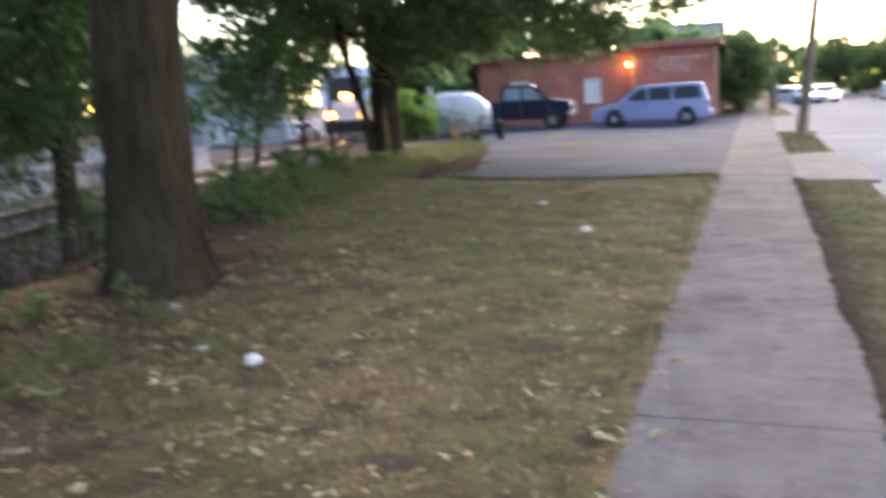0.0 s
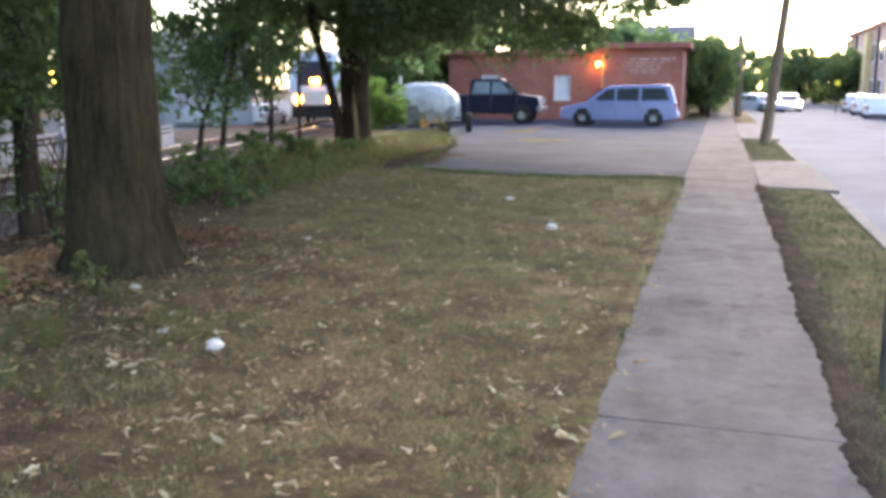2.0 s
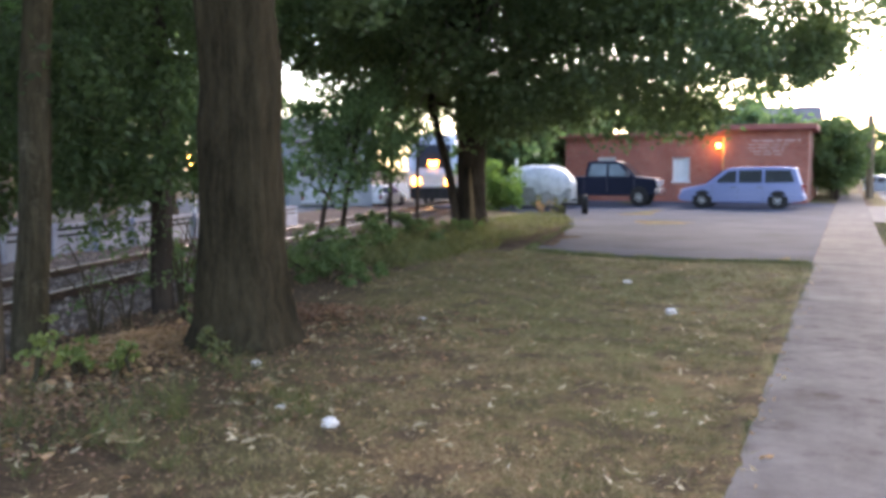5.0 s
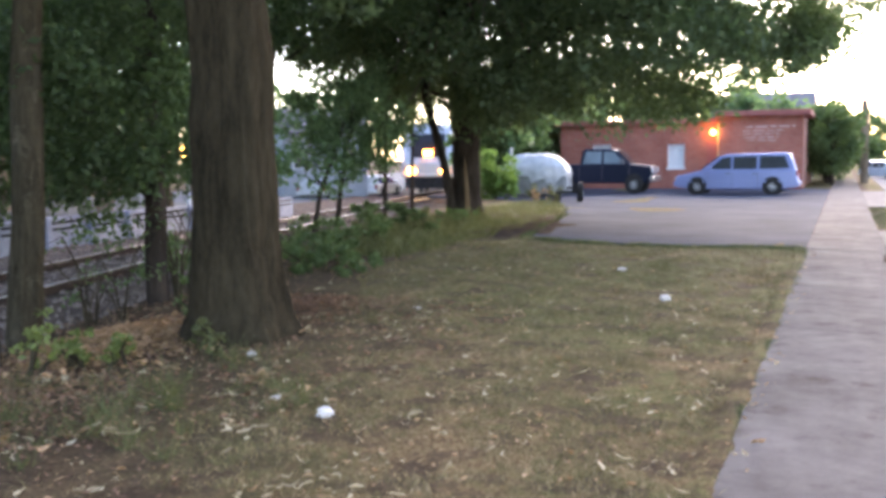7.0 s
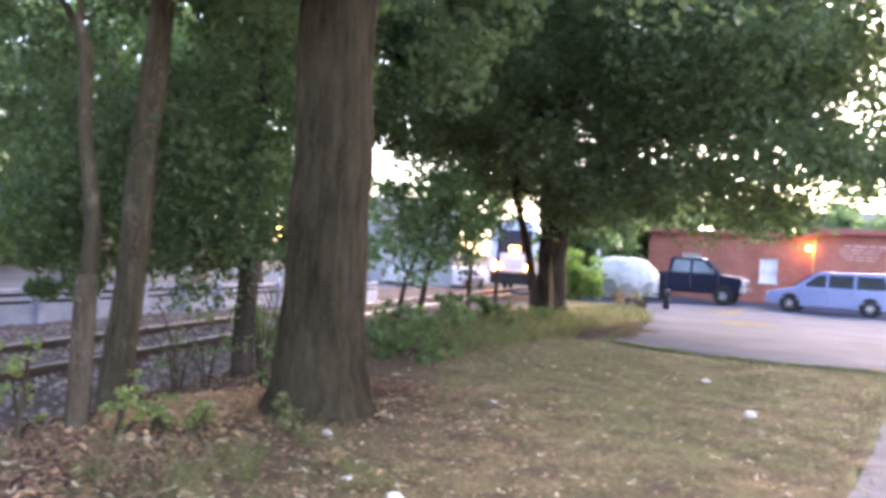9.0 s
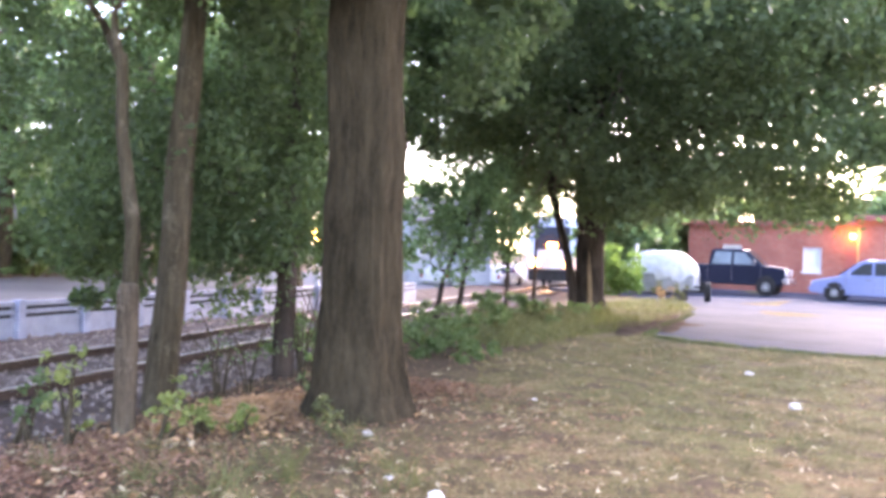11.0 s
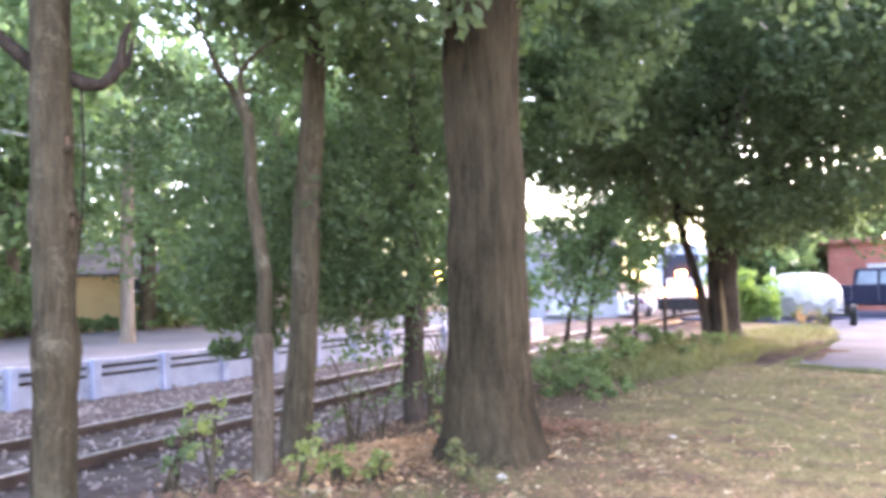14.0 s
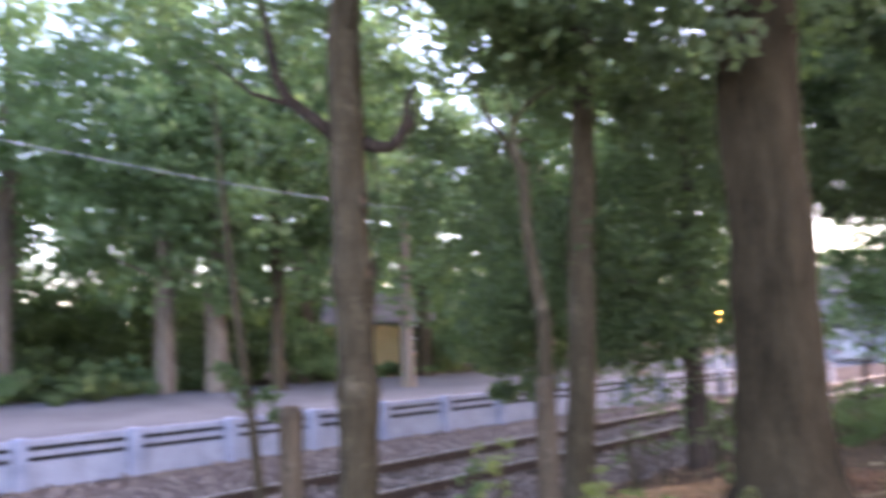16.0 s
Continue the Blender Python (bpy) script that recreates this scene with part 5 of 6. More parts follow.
box(bm, -0.12, 0.12, 0.7, 0.9, 0.0, 0.36)
part("axle", bm, DARK_METAL, sp)
bm = bmesh.new()
box(bm, -0.05, 0.05, -0.05, 0.05, -0.3, 2.1, 0.01)
mp_ = part("marker_post", bm, WHITE_PAINT)
mp_.location = (-12.98, 35.50, 0)
tagged(mp_, "slim white marker post behind the shrub", "post")


# ---- train ----
def across_y(bm):
    bmesh.ops.rotate(bm, verts=bm.verts[:], cent=(0, 0, 0), matrix=Matrix.Rotation(radians(90), 3, 'Z'))


NOSE = [(0.0, 1.0), (0.0, 1.75), (0.12, 2.1), (0.32, 2.55), (0.58, 3.0), (0.92, 3.45), (1.35, 3.82), (1.95, 4.05)]


def make_loco(m):
    """Front towards -y, rail at z = 0; the nose is an arch of silver and black."""
    t = thing("locomotive", m, "silver and black diesel locomotive with bright orange headlights", "train")
    bm = bmesh.new()
    prism(bm, NOSE + [(19, 4.05), (19, 1.0)], 1.5, 1.25, 2.6, 0.06)
    across_y(bm)
    part("body", bm, TRAIN_SILVER, t)
    wa = lambda z: 1.5 if z < 2.6 else 1.5 - 0.25 * (z - 2.6) / 1.45
    # windscreen between two silver arches, with a pale brow above it
    for name, lo, hi, half, mat, proud, label in (("windscreen", 2, 5, 1.0, TRAIN_BLACK, 0.03, "black sloping windscreen"), ("brow", 5, 7, 0.95, PALE_WALL, 0.025, "pale blue-grey brow panel")):
        bm = bmesh.new()
        rows_ = []
        for y, z in NOSE[lo:hi + 1]:
            k = wa(z) / 1.5
            rows_.append([bm.verts.new((x * k, y - proud * 0.8, z + proud * 0.5)) for x in (-half, half)] + [bm.verts.new((x * k, y + 0.03, z - 0.02)) for x in (half, -half)])
        for a, b in zip(rows_, rows_[1:]):
            for k in range(4):
                bm.faces.new((a[k], a[(k + 1) % 4], b[(k + 1) % 4], b[k]))
        bm.faces.new(rows_[0])
        bm.faces.new(rows_[-1][::-1])
        bmesh.ops.recalc_face_normals(bm, faces=bm.faces[:])
        part(name, bm, mat, t, label)
    for side in (-1, 1):
        bm = bmesh.new()
        tube(bm, [(side * (wa(z) - 0.12), y - 0.02, z + 0.02) for y, z in NOSE[1:]], [0.07] * 7, 8)
        part("arch", bm, CHROME, t, "bright silver arch beside the windscreen")
        bm = bmesh.new()
        prism(bm, [(0.55, 1.16), (0.75, 2.2), (1.25, 3.1), (1.85, 3.7), (2.05, 3.7), (1.62, 2.9), (1.35, 2.1), (1.3, 1.16)], 0.012, None, None, 0.0)
        across_y(bm)
        for v in bm.verts:
            v.co.x += side * (wa(v.co.z) + 0.006)
        part("side_panel", bm, TRAIN_BLACK, t, "black curved cab panel")
        bm = bmesh.new()
        prism(bm, [(1.55, 2.15), (1.95, 3.05), (2.75, 3.05), (2.75, 2.15)], 0.012, None, None, 0.0)
        across_y(bm)
        for v in bm.verts:
            v.co.x += side * (wa(v.co.z) + 0.006)
        part("side_window", bm, TRAIN_BLACK, t, "dark cab side window")
        for k in range(7):
            bm = bmesh.new()
            box(bm, side * 1.505 - 0.008, side * 1.505 + 0.008, 1.55 + 0.19 * k, 1.68 + 0.19 * k, 1.62, 1.84)
            part("bar", bm, TRAIN_BLACK, t)
        for y0, y1, mat, label in ((0.5, 18.5, ORANGE, "orange stripe"),):
            bm = bmesh.new()
            box(bm, side * 1.5 - 0.02, side * 1.5 + 0.02, y0, y1, 1.02, 1.14)
            part("stripe", bm, mat, t, label)
        for y0, y1, mat, label in ((5.2, 6.8, PURPLE, "blue-violet panel"), (6.82, 8.6, MAGENTA, "magenta panel"), (8.62, 10.4, ORANGE, "orange panel")):
            bm = bmesh.new()
            box(bm, side * 1.495 - 0.03, side * 1.495 + 0.03, y0, y1, 1.2, 2.2)
            part("panel", bm, mat, t, label)
        for y0 in (0.7, 2.6):
            bm = bmesh.new()
            for z in (0.3, 0.62, 0.92):
                box(bm, side * 1.42 - 0.03, side * 1.42 + 0.03, y0, y0 + 0.55, z, z + 0.05)
            for y in (y0, y0 + 0.5):
                box(bm, side * 1.42 - 0.025, side * 1.42 + 0.025, y, y + 0.05, 0.3, 1.0)
            part("step", bm, ORANGE, t, "orange-edged boarding step")
        bm = bmesh.new()
        cyl(bm, (side * 0.95, -0.06, 1.35), (side * 0.95, 0.05, 1.35), 0.24)
        part("headlight", bm, HEADLIGHT, t, "glowing orange ditch light")
        for y in (2.2, 4.6, 13.8, 16.2):
            w = wheel(t, 0, 0, 0.5, 0.14, side, "steel wheel hub")
            w.matrix_local = pose(side * 0.75, y, 0.5, 0, 0, -90)
    bm = bmesh.new()
    box(bm, -0.5, 0.5, -0.03, 0.02, 1.05, 1.2, 0.01)
    part("number_board", bm, WHITE_PAINT, t, "pale plate on the nose")
    bm = bmesh.new()
    box(bm, -0.24, 0.24, 0.02, 0.3, 2.2, 2.5, 0.03)
    part("headlight", bm, HEADLIGHT, t, "glowing upper headlight")
    bm = bmesh.new()
    box(bm, -0.12, 0.12, 2.4, 2.9, 4.03, 4.22, 0.03)
    part("horn", bm, DARK_METAL, t)
    bm = bmesh.new()
    box(bm, -1.05, 1.05, 3.2, 18.6, 4.03, 4.16, 0.04)
    part("roof_panel", bm, NAVY_PAINT, t, "dark blue-grey roof panel")
    for nm, hw, y0, y1, z0 in (("bogie", 1.2, 1.3, 5.5, 0.3), ("bogie", 1.2, 12.9, 17.1, 0.3), ("fuel_tank", 1.3, 6.5, 12.0, 0.35), ("pilot", 1.3, -0.15, 0.4, 0.35)):
        bm = bmesh.new()
        box(bm, -hw, hw, y0, y1, z0, 0.98, 0.05)
        part(nm, bm, DARK_METAL, t)
    return t


def make_coach(m):
    t = thing("passenger_coach", m, "silver passenger coach with dark windows", "train", "train coaches")
    bm = bmesh.new()
    prism(bm, [(0, 0.95), (0, 3.6), (0.3, 3.95), (24.7, 3.95), (25, 3.6), (25, 0.95)], 1.5, 1.3, 3.2, 0.06)
    bmesh.ops.rotate(bm, verts=bm.verts[:], cent=(0, 0, 0), matrix=Matrix.Rotation(radians(90), 3, 'Z'))
    part("body", bm, TRAIN_SILVER, t)
    for side in (-1, 1):
        for k in range(9):
            bm = bmesh.new()
            box(bm, side * 1.49 - 0.025, side * 1.49 + 0.025, 3 + 2.2 * k, 4.7 + 2.2 * k, 2.0, 2.8)
            part("window", bm, TRAIN_BLACK, t)
    for y0, y1 in ((2, 5.5), (19.5, 23)):
        bm = bmesh.new()
        box(bm, -1.2, 1.2, y0, y1, 0.0, 0.95, 0.05)
        part("bogie", bm, DARK_METAL, t)
    return t


S0 = 41.5
q = TRACK + ALONG * S0
make_loco(pose(q.x, q.y, track_z(S0) + 0.06, 0, 0, 16.86))
q = TRACK + ALONG * (S0 - 0.25)
tl = bpy.data.lights.new("train_headlamp", 'SPOT')
tl.energy, tl.color, tl.shadow_soft_size, tl.spot_size, tl.spot_blend = 130, (1.0, 0.55, 0.2), 0.3, radians(70), 0.6
ahead = q - ALONG * 20
new("train_headlamp", tl).matrix_world = look((q.x, q.y, track_z(S0) + 1.6), (ahead.x, ahead.y, 0.4))
q = TRACK + ALONG * (S0 + 19.8)
make_coach(pose(q.x, q.y, track_z(S0 + 19.8) + 0.06, 0, 0, 16.86))
q = TRACK + ALONG * (S0 + 45.3)
make_coach(pose(q.x, q.y, track_z(S0 + 45.3) + 0.06, 0, 0, 16.86))


# ---- houses and street in the distance ----
def make_house(name, m, w, d, h, wall, label, openings, gable=1.6):
    t = thing(name, m, label, "house")
    bm = bmesh.new()
    box(bm, -w / 2, w / 2, 0, d, -0.5, h)
    part("wall", bm, wall, t)
    bm = bmesh.new()
    prism(bm, [(-0.4, h), (d / 2, h + gable), (d + 0.4, h), (d + 0.4, h - 0.12), (d / 2, h + gable - 0.15), (-0.4, h - 0.12)], w / 2 + 0.3, None, None, 0.0)
    bmesh.ops.rotate(bm, verts=bm.verts[:], cent=(0, 0, 0), matrix=Matrix.Rotation(radians(90), 3, 'Z'))
    part("roof", bm, SHINGLE, t)
    for x, z in openings:
        bm = bmesh.new()
        box(bm, x - 0.5, x + 0.5, -0.05, -0.003, z, z + 1.3, 0.01)
        f = part("window", bm, WHITE_PAINT, t)
        for a, b in ((0.08, 0.61), (0.69, 1.22)):
            bm = bmesh.new()
            box(bm, x - 0.42, x + 0.42, -0.065, -0.048, z + a, z + b)
            part("pane", bm, HOUSE_GLASS, f)
    return t


make_house("ochre_house", pose(-37.0, 19.4, -0.6, 0, 0, 62), 4.8, 8, 3.0, YELLOW_WALL, "ochre house half hidden by roadside trees", ((1.85, 1.55),))
make_house("pale_house", pose(-27.3, 43.5, -0.4, 0, 0, 40), 4.8, 8, 3.7, PALE_WALL, "pale small house beyond the railway", ((-1.4, 1.6), (1.4, 1.6)))
make_house("gabled_house", pose(-5.5, 66, 0, 0, 0, 4), 7, 10, 3.7, PALE_WALL, "pale gabled house behind the brick building", ((-2, 2.2), (2, 2.2)), 2.6)

apt = thing("apartment_block", pose(0, 0, 0), "long pink brick apartment block across the street", "building")
bm = bmesh.new()
box(bm, 12.4, 24, 52, 100, -0.3, 6.6)
part("wall", bm, PINK_BRICK, apt)
bm = bmesh.new()
box(bm, 12.1, 24.3, 51.7, 100.3, 6.6, 6.95, 0.03)
part("roof", bm, FASCIA, apt, "flat roof with a dull red edge")
for k in range(11):
    y0 = 54.0 + 4.2 * k
    for zz in (0.7, 3.7):
        bm = bmesh.new()
        box(bm, 12.33, 12.396, y0, y0 + 1.5, zz, zz + 1.6, 0.01)
        f = part("window", bm, WHITE_PAINT, apt)
        for a, b in ((0.1, 0.77), (0.83, 1.5)):
            bm = bmesh.new()
            box(bm, 12.31, 12.332, y0 + 0.1, y0 + 1.4, zz + a, zz + b)
            part("pane", bm, HOUSE_GLASS, f)
    if k % 3 == 1:
        bm = bmesh.new()
        box(bm, 11.9, 12.39, y0 + 2.0, y0 + 3.6, -0.2, 6.3, 0.02)
        part("bay", bm, YELLOW_WALL, apt, "ochre projecting bay")
    elif k % 3 == 0:
        bm = bmesh.new()
        cyl(bm, (12.3, y0 + 2.8, -0.2), (12.3, y0 + 2.8, 6.5), 0.09, n=10)
        part("downpipe", bm, DARK_METAL, apt, "dark downpipe")

for k, (x, y, yaw, paint, lab) in enumerate(((7.6, 57.5, 84, WHITE_CAR, "white parked car at the far kerb"), (9.2, 51.5, 84, SILVER_PAINT, "silver parked car at the far kerb"), (7.9, 64.5, 84, WHITE_CAR, "white parked car at the far kerb"), (8.2, 71.5, 84, SILVER_PAINT, "silver parked car at the far kerb"))):
    o = make_van(pose(x + 1.4, y, -0.13, 0, 0, yaw), paint, lab, "parked_car", "parked cars across the street")
    o.scale = (0.95, 0.95, 0.74)
o = make_van(pose(2.9, 70, -0.13, 0, 0, -60), PALE_BLUE_CAR, "pale blue car turning on the street", "parked_car")
o.scale = (0.95, 0.95, 0.74)
o = make_van(pose(4.9, 72, -0.13, 0, 0, -90), WHITE_CAR, "pale car with lit headlights on the street", "parked_car")
o.scale = (0.95, 0.95, 0.74)
hl = thing("headlight_pair", pose(4.9, 69.55, 0.55), "pair of lit car headlights", "headlight")
hl.parent = None
for dx in (-0.62, 0.62):
    bm = bmesh.new()
    cyl(bm, (dx, 0, 0), (dx, 0.12, 0), 0.11)
    part("lens", bm, HEADLIGHT_FAR, hl)
for x, y, yaw, paint in ((-26.2, 47.5, 100, WHITE_CAR), (-28.6, 44.8, 110, SILVER_PAINT)):
    o = make_van(pose(x, y, -0.55, 0, 0, yaw), paint, "pale parked car beyond the railway", "parked_car", "cars beyond the railway")
    o.scale = (0.95, 0.95, 0.74)

# hedge and trees beyond the brick building and down the street
for k, (x, y, h, rr) in enumerate(((-0.6, 51.5, 4.6, 1.5), (-0.9, 54.5, 4.4, 1.6), (-0.8, 58, 4.6, 1.7), (-1.2, 63, 4.4, 2.0))):
    r = random.Random(300 + k)
    pts = [(0, 0, -0.2), (0, 0, 0.4), (0, 0, h * 0.5), (0, 0, h * 0.9)]
    cl = envelope(r, 60, (0, 0, h * 0.52), (rr, rr, h * 0.5), 0.4, 0.7, lambda x, y: 0.2)
    make_tree("hedge_tree", (x, y, 0), pts, [0.14, 0.12, 0.1, 0.03], limbs_to(r, 3, pts, 0.8, cl, 0.04), cl, 80, 0.22, BARK_DARK, LEAF_MID, "clipped dense tree beside the brick building", 310 + k, 8, 0.1, group="hedge by the pavement")
for k, (x, y, h, rr) in enumerate(((7.5, 95, 5.5, 3.0), (11.5, 92, 5.0, 3.2), (3.5, 118, 7.0, 4.0), (-2.0, 100, 6.0, 4.0), (9.0, 130, 7, 5), (14, 100, 6, 3.5), (-7, 78, 9.0, 3.6), (-5.2, 60.5, 5.6, 2.4), (-2.2, 62.5, 4.6, 1.8), (-10.5, 60, 7.2, 3.0), (-14.0, 62, 9.0, 4.0), (-20.0, 66, 9.0, 4.0), (-17.0, 54, 6.5, 2.6), (-15.6, 42.0, 6.0, 2.1), (-15.2, 47.5, 7.0, 2.3), (-15.3, 38.9, 4.4, 1.5), (-36, 66, 10, 5), (-44, 56, 10, 5))):
    r = random.Random(330 + k)
    pts = [(0, 0, -0.2), (0, 0, 0.4), (0, 0, h * 0.5), (0, 0, h * 0.9)]
    cl = envelope(r, 70, (0, 0, h * 0.58), (rr, rr, h * 0.44), 0.6, 1.1, lambda x, y: 0.8)
    make_tree("street_tree", (x, y, -0.1), pts, [0.25, 0.2, 0.16, 0.04], limbs_to(r, 3, pts, 1.6, cl, 0.06), cl, 60, 0.4, BARK_DARK, LEAF_LIGHT if k > 5 else LEAF_MID, "leafy street tree in the distance", 350 + k, 8, 0.1, group="distant street trees")

for k, (x, y) in enumerate(((-6, 84), (-1.5, 96), (3.0, 108), (7.5, 104), (11.5, 106), (16, 112), (-10, 76))):
    shrub("far_hedge", (x, y, -0.2), (3.4, 2.4, 1.6 + 0.2 * (k % 3)), 46, 60, 0.4, LEAF_MID, "dense hedge at the far end of the street", 900 + k)

# ---- poles, wires, posts ----
def pole(name, base, lean, h, r0, r1, mat, label, arm=True):
    t = thing(name, pose(*base), label, "pole")
    bm = bmesh.new()
    pts = [(lean[0] * z, lean[1] * z, z) for z in (-0.4, 0, 1.5, 4, h)]
    tube(bm, pts, [r0 * 1.08, r0 * 1.05, r0, (r0 + r1) / 2, r1], 14, 0.04)
    part("shaft", bm, mat, t, smooth=True)
    if arm:
        bm = bmesh.new()
        z = h - 0.6
        box(bm, lean[0] * z - 1.1, lean[0] * z + 1.1, lean[1] * z + r1, lean[1] * z + r1 + 0.1, z - 0.06, z + 0.06)
        part("crossarm", bm, mat, t)
    return t


pole("utility_pole", (1.33, 27.8, 0), (0.08, 0), 9.5, 0.15, 0.11, POLE_WOOD, "leaning weathered wooden utility pole on the verge")
pole("wooden_pole", (1.05, 55.3, 0), (-0.02, 0), 4.7, 0.2, 0.18, POLE_WOOD, "short stout wooden pole further down the street", False)
pole("sign_post", (0.967, 5.22, 0), (-0.012, 0.0), 3.4, 0.055, 0.055, STEEL_POST, "grey-green steel post beside the pavement", False)
t = thing("pole_sign", pose(7.6, 66, 0), "small yellow sign on a thin post", "sign")
bm = bmesh.new()
cyl(bm, (0, 0, -0.3), (0, 0, 2.2), 0.03)
part("post", bm, DARK_METAL, t)
bm = bmesh.new()
box(bm, -0.17, 0.17, -0.06, -0.032, 1.75, 2.1, 0.008)
part("plate", bm, YELLOW_SIGN, t, "yellow sign plate")


def fence_post(base, h, r0, label, tilt=(0, 0), seed=1):
    r = random.Random(seed)
    bm = bmesh.new()
    tube(bm, [(0, 0, -0.3), (0, 0, 0.1), (0, 0, h * 0.5), (0.005, 0, h - 0.06), (0.01, 0, h)], [r0 * 1.1, r0, r0 * 0.97, r0 * 0.98, r0 * 0.8], 10, 0.16, r)
    o = part("fence_post", bm, POST_WOOD, smooth=False)
    o.matrix_world = pose(*base, tilt[0], tilt[1], 0)
    return tagged(o, label, "post", "old fence posts")


fence_post((-6.22, 4.78, 0), 1.26, 0.10, "weathered square-topped wooden fence post", (0, 0.5), 3)
fence_post((-7.33, 2.82, -0.03), 1.12, 0.105, "weathered wooden fence post beside the maple", (0, -1), 4)
w = bpy.data.curves.new("overhead_wire", 'CURVE')
w.dimensions = '3D'
w.bevel_depth = 0.006
sp_ = w.splines.new('POLY')
sp_.points.add(24)
wire_a, wire_b = (-15.09, -1.90, 5.46), (-17.66, 17.33, 4.62)
for i, p in enumerate(sp_.points):
    u = i / 24
    q = Vector(wire_a).lerp(Vector(wire_b), u)
    p.co = (q.x, q.y, q.z - 0.5 * math.sin(u * math.pi), 1)
w.materials.append(GALVANISED)
tagged(new("overhead_wire", w), "thin pale overhead wire among the trees", "wire")

# ---- litter, leaves and grass ----
def crumpled(name, base, r, seed, label, flat=0.7):
    bm = bmesh.new()
    bmesh.ops.create_icosphere(bm, subdivisions=3, radius=r)
    rr = random.Random(seed)
    off = rr.random() * 50
    for v in bm.verts:
        k = 1 + 0.45 * noise.noise(v.co * (2.2 / r) + Vector((off, 0, 0))) + 0.15 * noise.noise(v.co * (6 / r))
        v.co = Vector((v.co.x * k, v.co.y * k, max(-r * 0.5, v.co.z * k * flat)))
    o = part(name, bm, PAPER, smooth=False)
    o.matrix_world = pose(base[0], base[1], base[2] + r * 0.5 * 0.9, 0, 0, rr.uniform(0, 360))
    return tagged(o, label, "litter")


crumpled("crumpled_paper", (-3.02, 4.74, 0), 0.052, 1, "crumpled white paper ball on the soil")
crumpled("paper_cup", (-1.83, 10.15, 0), 0.06, 2, "white crushed paper cup on the grass")
crumpled("paper_scrap", (-4.55, 6.0, 0), 0.042, 3, "white paper scrap at the foot of the oak")
crumpled("paper_scrap", (-3.55, 4.95, 0), 0.042, 4, "flat white paper scrap in the dead leaves", 0.25)
crumpled("paper_scrap", (-4.25, 8.6, 0), 0.045, 5, "flat white paper scrap on the lawn", 0.2)
crumpled("paper_scrap", (-2.9, 12.6, 0), 0.06, 6, "pale paper scrap on the lawn", 0.4)
crumpled("paper_scrap", (-7.55, 2.75, 0), 0.07, 7, "white paper scrap beside the fence post", 0.4)


def scatter_leaves(name, pts, size, material, label, seed, lift=0.012, slim=1.0, curl=1.0):
    """Curled dry leaves lying on the ground, each with a bent spine and ragged sides."""
    rs = np.random.RandomState(seed)
    v, f = [], []
    shape = (0.08, 0.75, 1.0, 0.7, 0.07)
    for i, (x, y) in enumerate(pts):
        s = size * rs.uniform(0.4, 1.7)
        th, turn = rs.uniform(0, 6.28), rs.normal(0, 0.45) * curl
        z0 = ground_z(x, y) + lift + rs.uniform(0, 0.02)
        w, bend, fold, tilt = s * rs.uniform(0.08, 0.26) * slim, rs.uniform(-0.2, 1.3), rs.uniform(0.0, 1.6), rs.uniform(-0.35, 0.35)
        cx, cy = x, y
        for a, k in enumerate(shape):
            t = a / 4 - 0.5
            cz = z0 + s * (bend * t * t + tilt * t)
            for q in (-1, 0, 1):
                ww = q * w * k * rs.uniform(0.5, 1.4)
                v.append((cx - math.sin(th) * ww, cy + math.cos(th) * ww, cz + abs(ww) * fold))
            cx += math.cos(th) * s / 4
            cy += math.sin(th) * s / 4
            th += turn
        o = 15 * i
        for a in range(4):
            for q in range(2):
                f.append((o + 3 * a + q, o + 3 * a + q + 1, o + 3 * a + q + 4, o + 3 * a + q + 3))
    return tagged(raw(name, v, f, material), label, "leaves", kind="stuff")


rs = np.random.RandomState(21)
pile = []
while len(pile) < 15000:
    x, y = rs.uniform(-8, -3), rs.uniform(2, 9)
    dens = math.exp(-((x + 5.95) / 0.6) ** 2 - ((y - 6.1) / 1.0) ** 2) + 0.55 * math.exp(-((x + 5.7) / 1.0) ** 2 - ((y - 4.1) / 1.1) ** 2) + 0.35 * math.exp(-((x + 5.6) / 0.7) ** 2 - ((y - 8.6) / 1.2) ** 2) + 0.035
    if rs.random_sample() < dens:
        pile.append((x, y))
heap_of = [math.exp(-((x + 5.95) / 0.8) ** 2 - ((y - 6.1) / 1.1) ** 2) + 0.02 > rs.random_sample() for x, y in pile]
tan = [p for p, h in zip(pile, heap_of) if h]
scatter_leaves("leaf_litter", tan[::2], 0.06, LEAF_TAN, "tan curled dead leaves heaped by the oak", 22, 0.025, 1.15, 1.6)
scatter_leaves("leaf_litter", tan[1::2], 0.05, LEAF_DRY, "brown curled dead leaves heaped by the oak", 26, 0.015)
scatter_leaves("leaf_litter", [p for p, h in zip(pile, heap_of) if not h], 0.046, LEAF_RUSSET, "dark russet dead leaves strewn below the fence posts", 25, 0.015)
pale = []
while len(pale) < 1500:
    x, y = rs.uniform(-9, -0.5), rs.uniform(1.5, 16)
    if rs.random_sample() < (math.exp(-(y - 2) / 3.6) + 0.06) * (1 + 1.6 * noise.noise(Vector((x * 1.1, y * 1.1, 9.0)))):
        for _ in range(rs.randint(1, 4)):
            pale.append((x + rs.normal(0, 0.05), y + rs.normal(0, 0.05)))
scatter_leaves("fallen_leaves", pale, 0.062, LEAF_PALE, "pale bleached curled leaf strips strewn over the lawn", 23, 0.02, 0.75, 1.3)
